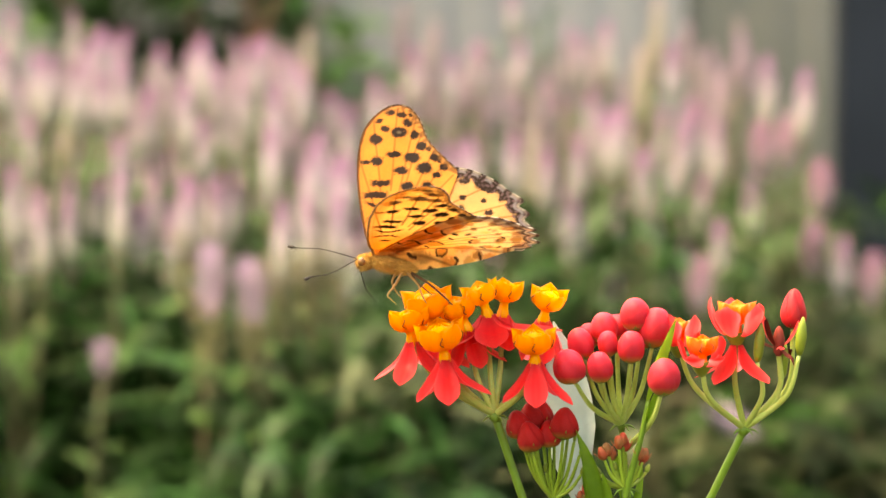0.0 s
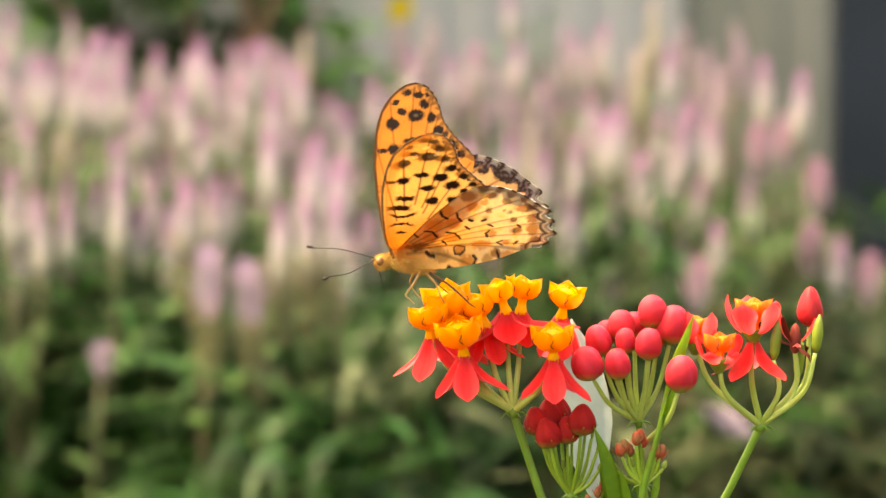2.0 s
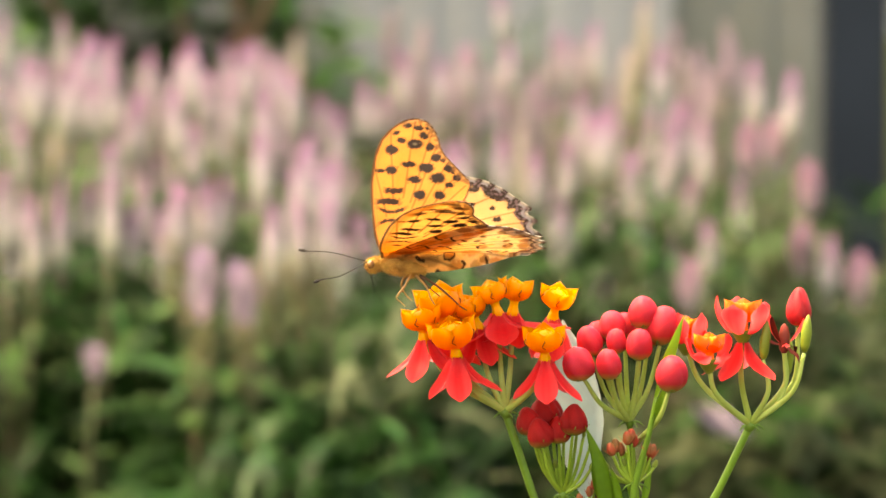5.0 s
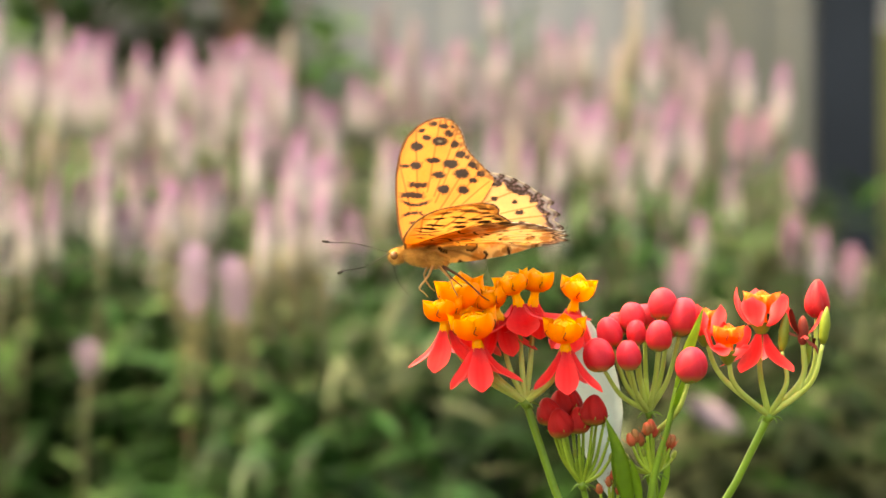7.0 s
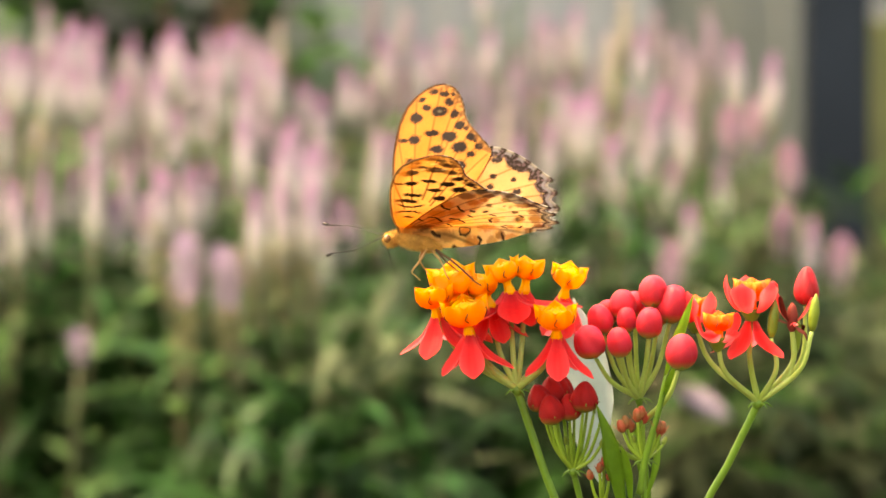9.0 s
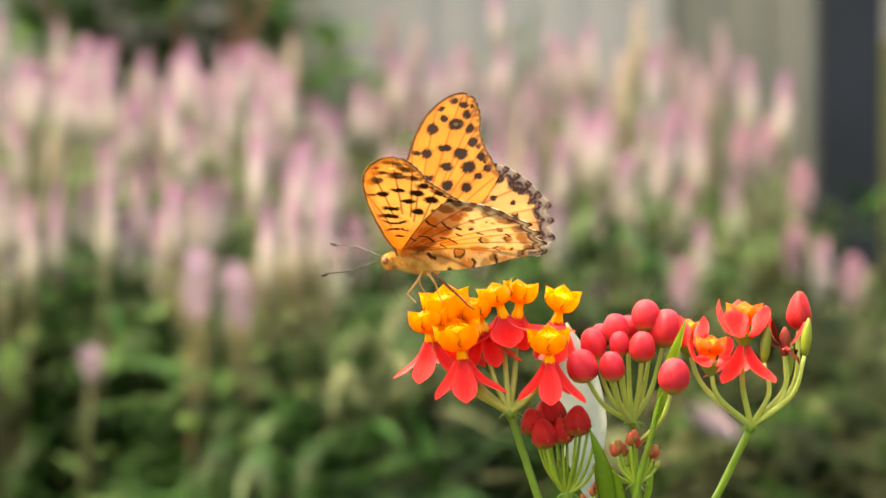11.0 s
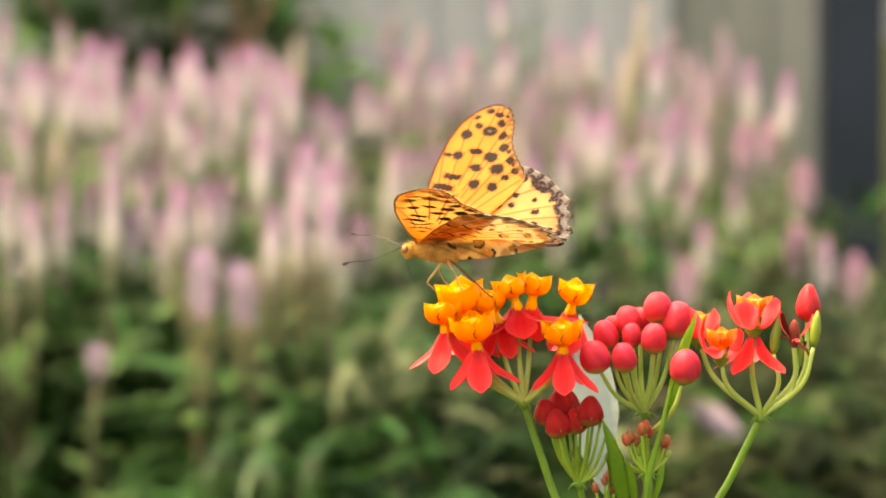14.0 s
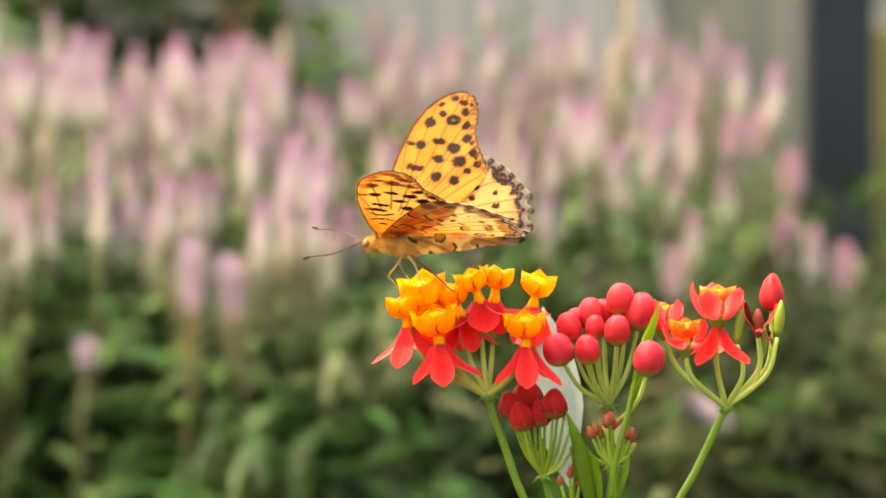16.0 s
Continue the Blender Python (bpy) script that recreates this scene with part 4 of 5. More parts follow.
def opening_flower(plant, crown, hub, size, seed, bend, hanging=False, front=0.45):
    """A half-open flower: red petals stand and spread round the orange hoods."""
    rnd = random.Random(seed)
    foot = crown + Vector((0, 0, -5.5 * MM * size))
    body = core_and_stalk(plant, aim(foot, (0, -0.35, 1)), foot, hub, 7.0 * MM * size, 4.2 * size, FLAME, bend)
    body["label"] = "half-open flower with scarlet petals round orange hoods"
    for i in range(5):
        bm = bmesh.new()
        hood(bm, 2 * math.pi * i / 5 + 0.2, 0.95, 4.6 * MM * size, (0.93, 0.13, 0.025), (0.96, 0.31, 0.050))
        bmesh.ops.translate(bm, vec=foot + Vector((0, 0, 3.0 * MM * size)), verts=bm.verts)
        part("hood", bm, HOOD_SKIN, body)
    for i in range(5):
        q = 2 * math.pi * (i + 0.35) / 5
        o = Vector((math.cos(q), math.sin(q), 0))
        tall = 1.0 if math.sin(q) > -0.3 else front      # the petals in front have sunk lower
        bm = bmesh.new()
        line = [foot + (o * a + Vector((0, 0, b * tall))) * MM * size for a, b in ((0.8, 0.0), (3.6, 1.0), (5.6, 3.6), (6.4, 6.6), (5.8, rnd.uniform(7.4, 9.2)))]
        blade(bm, spline(line, 4), leaf_width(3.2 * MM * size, 0.6), (-math.sin(q), math.cos(q), 0), -0.35, across=6, tint=petal_tint)
        part("petal", thicken(bm, 0.25 * MM), PETAL, body)
    bm = bmesh.new()
    lathe(bm, [(-2.2 * MM, 0.7 * MM), (-1.0 * MM, 1.5 * MM), (0.4 * MM, 2.3 * MM), (1.3 * MM, 2.9 * MM)], aim(foot, (0, 0, 1)), 15, 0.1, 5)
    part("calyx", bm, POD, body)
    if hanging:
        for i in range(5):
            bm = bmesh.new()
            reflexed_petal(bm, 2 * math.pi * i / 5 + 0.3, 10.0 * MM, 0.55 * rnd.uniform(0.6, 1.4), 0.25, rnd)
            bmesh.ops.translate(bm, vec=foot + Vector((0, 0, -2 * MM)), verts=bm.verts)
            part("petal", bm, PETAL, body)


def spent_flower(plant, crown, hub, seed):
    rnd = random.Random(seed)
    foot = crown + Vector((0, 0, -4 * MM))
    bm = bmesh.new()
    lathe(bm, [(-1 * MM, 0.6 * MM), (0, 1.2 * MM), (3 * MM, 1.4 * MM), (5 * MM, 1.0 * MM), (6 * MM, 0.3 * MM)], aim(foot, (0, 0, 1)), 10, 0.15)
    body = part("spent_flower", bm, WITHER, plant, "withered dark red spent flower")
    for i in range(8):
        q = 2 * math.pi * i / 8
        o = Vector((math.cos(q), math.sin(q), 0))
        bm = bmesh.new()
        up = rnd.uniform(-1, 1)
        line = [foot + (o * a + Vector((0, 0, b))) * MM for a, b in ((0.5, 1), (2.5, 2 + 2 * up), (4.2, 3.5 + 4.5 * up), (4.6, 3 + 6 * up))]
        blade(bm, spline(line, 3), leaf_width(1.0 * MM, 0.4), (-math.sin(q), math.cos(q), rnd.uniform(-1, 1)), 0.6, across=2, tint=petal_tint)
        part("petal", thicken(bm, 0.2 * MM), WITHER if i % 3 else PETAL, body)
    bm = bmesh.new()
    tube(bm, [foot, hub + (foot - hub) * 0.5 + Vector((4 * MM, 0, 0)), hub], [0.6 * MM, 0.7 * MM, 0.9 * MM], 8, 6)
    part("flower_stalk", bm, PEDICEL, body)


# ---- butterfly ----
UNIT = 0.1313 * MM      # wing drawings are in this unit: backwards from the wing's root, and up
FORE_EDGE = ((-6, -10), (-17, 14), (-23, 48), (-26, 100), (-26, 155), (-18, 215), (-5, 255), (15, 283), (40, 302), (64, 307), (84, 299), (97, 280), (104, 258),
             (107, 238), (114, 220), (126, 202), (141, 183), (154, 166), (152, 140), (118, 78), (60, 18), (24, -4))
HIND_EDGE = ((0, 4), (55, 86), (115, 156), (152, 172), (182, 164), (208, 150), (226, 138), (248, 118), (270, 98), (259, 86), (279, 70), (266, 57), (284, 38),
             (268, 25), (272, 12), (256, 3), (244, 3), (222, 0), (180, -9), (130, -15), (80, -18), (30, -16), (4, -10))
# dark spots: back, up, half length, half height
FORE_SPOTS = ((33, 254, 7, 7), (14, 232, 10, 11), (58, 245, 14, 10), (76, 266, 9, 8), (86, 240, 7, 9), (97, 214, 9, 9), (118, 188, 8, 8), (44, 198, 13, 6), (77, 190, 14, 11),
              (12, 184, 11, 9), (-9, 183, 9, 4), (55, 163, 13, 8), (97, 166, 14, 11), (134, 168, 8, 7), (119, 152, 8, 6), (63, 127, 11, 10), (98, 128, 9, 10),
              (46, 289, 9, 6), (66, 283, 9, 6), (24, 272, 7, 5), (84, 284, 6, 5), (109, 206, 5, 5), (127, 180, 4, 4))
FORE_BARS = ((16, 136, 16, 5.5, 3), (4, 113, 20, 6, 0), (11, 90, 23, 3.6, 7), (8, 72, 20, 3.4, -7), (9, 48, 8, 3, 0))
HIND_SPOTS = ((159, 106, 6, 5), (153, 84, 7, 5), (129, 82, 6, 6), (197, 99, 5, 4), (204, 73, 8, 6), (206, 46, 7, 6), (164, 140, 9, 6), (198, 127, 9, 7), (112, 100, 5, 4))
# under side of the hindwing: short dark strokes with their half width, and patches with their tone
ROOT_STROKES = ((((74, 105), (77, 93), (87, 84)), 2.6),
                (((103, 98), (105, 86), (112, 76)), 2.6),
                (((49, 53), (62, 49), (70, 36)), 2.4),
                (((87, 48), (102, 45), (112, 29)), 2.4),
                (((30, 47), (37, 37)), 2.2),
                (((80, 26), (88, 14)), 2.0),
                (((102, 6), (105, 10), (121, 7), (122, 3), (113, -3), (103, -2), (102, 6)), 1.5),
                (((136, -4), (141, -9), (135, -16)), 2.2),
                (((91, -17), (98, -20), (105, -22)), 3.4))
RIM_STROKES = ((((126, 80), (131, 77)), 3.4),
               (((149, 77), (154, 80)), 3.4),
               (((160, 65), (168, 59)), 2.4),
               (((162, 48), (157, 40), (160, 31)), 2.6),
               (((187, 21), (178, 16), (188, 8)), 2.0),
               (((178, 0), (182, -7), (181, -13)), 2.0),
               (((52, 2), (60, -3), (66, -4)), 2.6),
               (((120, 62), (127, 55)), 2.6),
               (((212, 62), (218, 55)), 2.4),
               (((214, 18), (209, 12)), 2.6))
BROWN_PATCHES = ((121, 144, 15, 15), (160, 143, 10, 9), (221, 109, 15, 12), (236, 78, 9, 12), (240, 49, 11, 18), (245, 22, 10, 10), (38, 13, 15, 10), (213, 47, 8, 9), (22, 12, 9, 6), (52, 16, 8, 5), (176, -2, 8, 6), (228, 4, 9, 7))
ORANGE_PATCHES = ((131, 114, 13, 12), (84, 107, 12, 16), (97, 71, 15, 14), (65, 68, 17, 16), (59, 36, 14, 13), (96, 32, 15, 12), (151, 13, 18, 9), (123, -11, 14, 8), (197, -6, 15, 7), (112, 3, 9, 6), (194, 16, 8, 8), (150, 125, 9, 8))
TAN_PATCHES = ((189, 127, 9, 8), (70, 8, 12, 8), (80, -4, 16, 7), (161, -10, 11, 7), (168, 39, 8, 10), (204, 78, 6, 7), (159, 102, 6, 6), (186, 104, 3, 3))
UNDER_PATCHES = ((ORANGE_PATCHES, (0.6, 0.22, 0.038)), (TAN_PATCHES, (0.42, 0.23, 0.07)), (BROWN_PATCHES, (0.26, 0.09, 0.018)))
TIP_PATCHES = ((47, 245, 15, 11), (20, 255, 13, 8), (4, 226, 13, 11), (20, 286, 13, 7), (52, 288, 13, 7), (69, 270, 10, 9), (86, 267, 9, 10), (78, 241, 10, 9), (92, 214, 11, 11), (104, 236, 6, 12), (112, 196, 9, 9))
TIP_DOTS = ((52, 268, 6, 4), (72, 252, 6, 5), (34, 246, 6, 4), (88, 226, 4, 5), (38, 278, 5, 3), (18, 244, 5, 4), (98, 226, 3, 4))
FORE_VEINS = ((-18, 200), (15, 283), (62, 305), (93, 278), (98, 240), (118, 202), (138, 182), (148, 150))
HIND_VEINS = ((115, 156), (182, 164), (226, 138), (262, 96), (268, 68), (272, 38), (262, 8), (225, 0), (150, -22))


def inside(px, py, poly):
    r = np.zeros(px.shape, bool)
    for (x0, y0), (x1, y1) in zip(poly, np.roll(poly, -1, 0)):
        if y0 != y1:
            r ^= ((y0 > py) != (y1 > py)) & (px < (x1 - x0) * (py - y0) / (y1 - y0) + x0)
    return r


def near_edge(px, py, poly, closed=True):
    """Distance to an outline, and the nearest spot on it."""
    best = np.full(px.shape, 1e9)
    bx, by = px.copy(), py.copy()
    ends = list(zip(poly, np.roll(poly, -1, 0)))
    for (x0, y0), (x1, y1) in ends if closed else ends[:-1]:
        dx, dy = x1 - x0, y1 - y0
        s = np.clip(((px - x0) * dx + (py - y0) * dy) / (dx * dx + dy * dy + 1e-9), 0, 1)
        qx, qy = x0 + s * dx, y0 + s * dy
        d = np.hypot(px - qx, py - qy)
        m = d < best
        best[m], bx[m], by[m] = d[m], qx[m], qy[m]
    return best, bx, by


def fade(d, edge, soft):
    """1 where d is well below edge, 0 well above."""
    return np.clip((edge - d) / soft + 0.5, 0, 1)


def wing_pattern(u, v, edge, hind, under):
    """Colours of the scales at (u, v): ground colour, veins, spots, margins."""
    def mix(c, mask, col):
        return c * (1 - mask[:, None]) + np.array(col)[None, :] * mask[:, None]

    wave = np.array([noise.noise((a * 0.05, b * 0.05, 3 + 2 * hind + under)) for a, b in zip(u, v)])
    fine = np.array([noise.noise((a * 0.18, b * 0.18, 9 + hind)) for a, b in zip(u, v)])
    grit = np.array([noise.noise((a * 0.45, b * 0.45, 5 + hind)) for a, b in zip(u, v)])
    u2, v2 = u + 3.0 * wave + 3.0 * fine + 1.5 * grit, v + 3.5 * fine + 2.0 * grit
    reach = np.hypot(u, v)
    dark = (0.014, 0.007, 0.005)
    c = np.tile(np.array((0.53, 0.182, 0.030)), (len(u), 1))
    if hind:
        c = mix(c, fade(-reach, -150, 90), (0.46, 0.25, 0.105))
        if under:
            c = mix(c, fade(-reach, -50, 80), (0.95, 0.66, 0.23))
            c = mix(c, fade(-reach, -150, 70) * fade(wave, 0.25, 0.5) * 0.85, (0.98, 0.88, 0.56))
    elif under:
        c = mix(c, fade(-v, -60, 80) * 0.9, (0.95, 0.72, 0.32))
        c = mix(c, fade(-v, -215, 60) * 0.6, (0.72, 0.36, 0.09))
        c = mix(c, fade(v, 60, 70) * 0.9, (0.86, 0.36, 0.07))
    else:
        c = mix(c, fade(-u, -60, 80) * 0.6, (0.54, 0.215, 0.05))
    c = c * (1 + 0.12 * wave + 0.06 * fine)[:, None]
    if hind and under:
        # an orange band along the fore edge, cream between the patches
        c = mix(c, fade(np.abs((u - 20) * 0.86 - v * 0.5), 22, 22) * fade(-reach, -40, 30) * fade(reach, 165, 40) * 0.5, (0.62, 0.29, 0.075))
        for patches, tone in UNDER_PATCHES:
            for a, b, w, h in patches:
                c = mix(c, fade(np.hypot((u2 - a) / w, (v2 - b) / h), 1.0, 0.5) * 0.85, tone)
        c = mix(c, fade(np.abs(np.hypot(u2 - 204, v2 - 78) - 5), 1.6, 1.5) * 0.6, (0.22, 0.10, 0.03))
        c = mix(c, fade(np.hypot(u2 - 213, v2 - 47), 2.4, 2.0) * 0.7, (0.80, 0.60, 0.30))
    for a, b in (HIND_VEINS if hind else FORE_VEINS):
        # veins bow from the root to the margin
        line = np.array([(a * s + (14 if not hind else 0) * math.sin(math.pi * s) * (1 - s), b * s + 10 * math.sin(math.pi * s) * (1 if hind else 0)) for s in np.linspace(0.12 if hind else 0.40, 1, 10)])
        d, _, _ = near_edge(u, v, line, False)
        c = mix(c, fade(d, 1.7 + 0.6 * fine, 1.6) * (0.6 if hind and under else 0.75), (0.10, 0.036, 0.010) if under else (0.20, 0.065, 0.012))
    if under and not hind:
        for a, b, w, h in TIP_PATCHES:
            c = mix(c, fade(np.hypot((u2 - a) / w, (v2 - b) / h), 1, 0.6) * 0.85, (0.12, 0.045, 0.014))
    spots = [] if (hind and under) else list(HIND_SPOTS if hind else FORE_SPOTS)
    bold = 1.25 if under and hind else 1.02 if under else 1.12
    for a, b, w, h in spots:
        k = 0.75 if (under and b > 215) else 1.0
        c = mix(c, fade(np.hypot((u2 - a) / w, (v2 - b) / h), bold, 0.45) * k, dark if not (under and b > 215) else (0.05, 0.02, 0.008))
    if not hind:
        d = np.hypot((u - 58) / 4, (v - 245) / 3)
        c = mix(c, fade(d, 1, 0.8) * 0.12, (0.7, 0.55, 0.35))
    for a, b, w, h, bend in (() if hind else FORE_BARS):
        s = (u2 - a) / w
        c = mix(c, fade(np.maximum(np.abs(s), np.abs(v2 - b - bend * s * s * np.sign(w)) / h), bold, 0.5), (0.022, 0.009, 0.005))
    if hind and under:
        for line, w in ROOT_STROKES + RIM_STROKES:
            d, _, _ = near_edge(u + 1.2 * fine + 0.8 * grit, v + 1.2 * wave + 0.8 * grit, np.array(line, float), False)
            c = mix(c, fade(d, w, 1.4), (0.024, 0.010, 0.005))
    elif under:
        for a, b, w, h in TIP_DOTS:
            c = mix(c, fade(np.hypot((u2 - a) / w, (v2 - b) / h), 1, 0.6) * 0.85, (0.90, 0.72, 0.40))
    # margins
    if hind:
        outer = np.array([p for p in edge if p[0] > 150 and p[1] > 2])
        d, bx, by = near_edge(u, v, outer, False)
        bead = np.cos(2 * math.pi * np.arctan2(by - 40, bx - 120) / 0.19)
        inner = fade(-v, -8, 16)
        if under:
            c = mix(c, fade(d, 15 + 4 * bead + 6 * wave, 6) * inner * 0.88, (0.10, 0.038, 0.012))
            tail = fade(v, 120, 30)
            c = mix(c, fade(np.abs(d - 8), 2.2 + 1.5 * bead, 2) * tail * fade(bead, 0.4, 0.8), (0.85, 0.70, 0.42))
            c = mix(c, fade(np.abs(d - 14), 2.0 + grit, 1.6) * tail * 0.9, (0.05, 0.025, 0.015))
        else:
            c = mix(c, fade(d, 25 + 5 * bead + 8 * wave + 4 * fine, 5) * inner, dark)
            c = mix(c, fade(d, 24, 8) * fade(-fine, -0.12, 0.3) * 0.5 * inner, (0.14, 0.075, 0.090))
            c = mix(c, fade(np.abs(d - 9 - 2 * bead), 2.6, 2.4) * fade(bead, 0.0, 0.8) * 0.5, (0.26, 0.24, 0.27))
        c = mix(c, fade(d, 3.6 + 0.8 * grit, 1.8), (0.016, 0.008, 0.006))
        c = mix(c, fade(np.abs(d - 3.4), 0.9, 1.2) * fade(bead + grit, 0.3, 0.7) * 0.5, (0.50, 0.42, 0.34))
        c = mix(c, fade(d, 1.0, 1.0) * fade(bead + 0.6 * grit, 0.0, 0.6) * 0.7, (0.70, 0.64, 0.56))
    else:
        outer = np.array([p for p in edge if p[0] > 30 and p[1] > 160])
        d, bx, by = near_edge(u, v, outer, False)
        bead = np.sin(2 * math.pi * (by - 0.4 * bx) / 15 + 4 * wave)
        c = mix(c, fade(d, 10 + 4 * bead + 8 * wave, 5) * (0.75 if under else 0.7), (0.06, 0.024, 0.010) if not under else (0.12, 0.045, 0.014))
        c = mix(c, fade(np.abs(d - 5.5), 2.0, 1.8) * fade(bead, -0.1, 0.6) * (0.8 if under else 0.5), (0.50, 0.24, 0.08))
        c = mix(c, fade(d, 2.8 + grit, 1.8), (0.022, 0.010, 0.007))
        c = mix(c, fade(d, 1.0, 1.0) * fade(-bead, -0.2, 0.5) * 0.4, (0.60, 0.50, 0.40))
        costa = np.array([p for p in edge if p[0] < 62 and (p[1] > 90 or p[0] < 0)][:9])
        dc, _, _ = near_edge(u, v, costa, False)
        c = mix(c, fade(dc, 4.2 + 1.2 * fine, 2.5) * 0.9, (0.030, 0.012, 0.006))
        c = mix(c, fade(np.abs(dc - 9), 1.0, 1.5) * 0.4, (0.30, 0.12, 0.03))
        if under:
            c = mix(c, fade(np.abs(dc - 12), 9, 10) * 0.5 * fade(-dc, -4, 2), (0.62, 0.20, 0.03))
    return np.clip(c, 0.005, 0.95)


def wing_mesh(name, edge, hind, mirror):
    """Two thin sheets, the upper and the under side, with the pattern on their scales."""
    line = np.array([(p.x, p.y) for p in spline([Vector((a, b, 0)) for a, b in edge] + [Vector((*edge[0], 0))], 4)][:-1])
    step = 1.6
    xs, ys = np.arange(line[:, 0].min() - step, line[:, 0].max() + 2 * step, step), np.arange(line[:, 1].min() - step, line[:, 1].max() + 2 * step, step)
    gx, gy = np.meshgrid(xs, ys)
    ins = inside(gx, gy, line)
    keep = ins[:-1, :-1] | ins[1:, :-1] | ins[:-1, 1:] | ins[1:, 1:]
    _, bx, by = near_edge(gx.ravel(), gy.ravel(), line)
    out = ~ins.ravel()
    u, v = gx.ravel().copy(), gy.ravel().copy()
    u[out], v[out] = bx[out], by[out]
    w = gx.shape[1]
    j, i = np.nonzero(keep)
    a = j * w + i
    quads = np.stack([a, a + 1, a + 1 + w, a + w], 1)
    ids, inv = np.unique(quads, return_inverse=True)
    quads, u, v = inv.reshape(-1, 4), u[ids], v[ids]
    # shallow pleats along the veins and a slight camber
    depth = 2.2 * np.sin(np.arctan2(v + 40, u + 60) * 22) * np.clip(np.hypot(u, v) / 200, 0, 1) + 7 * np.sin(np.clip(np.hypot(u, v) / 300, 0, 1.2) * 2.6)
    if hind and mirror < 0:
        v = np.maximum(v, -3)
    depth = depth - (2.4 if mirror > 0 else 1.5) * np.clip(6 - v, 0, None)      # the inner margin folds round the abdomen
    verts, cols, faces = [], [], []
    for side, off in ((0, 0.45), (1, -0.45)):       # upper sheet faces the other wing
        faces.append(quads + len(u) * side if side == 0 else quads[:, ::-1] + len(u))
        verts.append(np.stack([u, (depth * 0.5 + off) * mirror, v], 1) * UNIT)
        cols.append(wing_pattern(u, v, edge, hind, side))
    verts, cols, faces = np.concatenate(verts), np.concatenate(cols), np.concatenate(faces)
    me = bpy.data.meshes.new(name)
    me.from_pydata(verts.tolist(), [], faces.tolist())
    attr = me.color_attributes.new("pattern", "FLOAT_COLOR", "POINT")
    attr.data.foreach_set("color", np.concatenate([cols, np.ones((len(cols), 1))], 1).astype(np.float32).ravel())
    me.materials.append(WING)
    me.polygons.foreach_set("use_smooth", [True] * len(me.polygons))
    return me


def fuzz(bm, m, radii, count, length, rnd):
    """Short hairs over an egg-shaped body."""
    for i in range(count):
        n = Vector((rnd.gauss(0, 1), rnd.gauss(0, 1), rnd.gauss(0, 1))).normalized()
        p = Vector((n.x * radii[0], n.y * radii[1], n.z * radii[2]))
        d = (n + Vector((0.9, 0, -0.2)) + Vector((rnd.uniform(-0.4, 0.4), rnd.uniform(-0.4, 0.4), rnd.uniform(-0.4, 0.4)))).normalized()
        s = d.cross(Vector((rnd.uniform(-1, 1), rnd.uniform(-1, 1), rnd.uniform(-1, 1)))).normalized() * 0.06 * MM
        q = p + d * length * rnd.uniform(0.6, 1.2)
        bm.faces.new([bm.verts.new(m @ x) for x in (p - s, p + s, q)])


def egg(bm, m, radii):
    bmesh.ops.create_uvsphere(bm, u_segments=20, v_segments=14, radius=1, matrix=m @ Matrix.Diagonal((*radii, 1)))


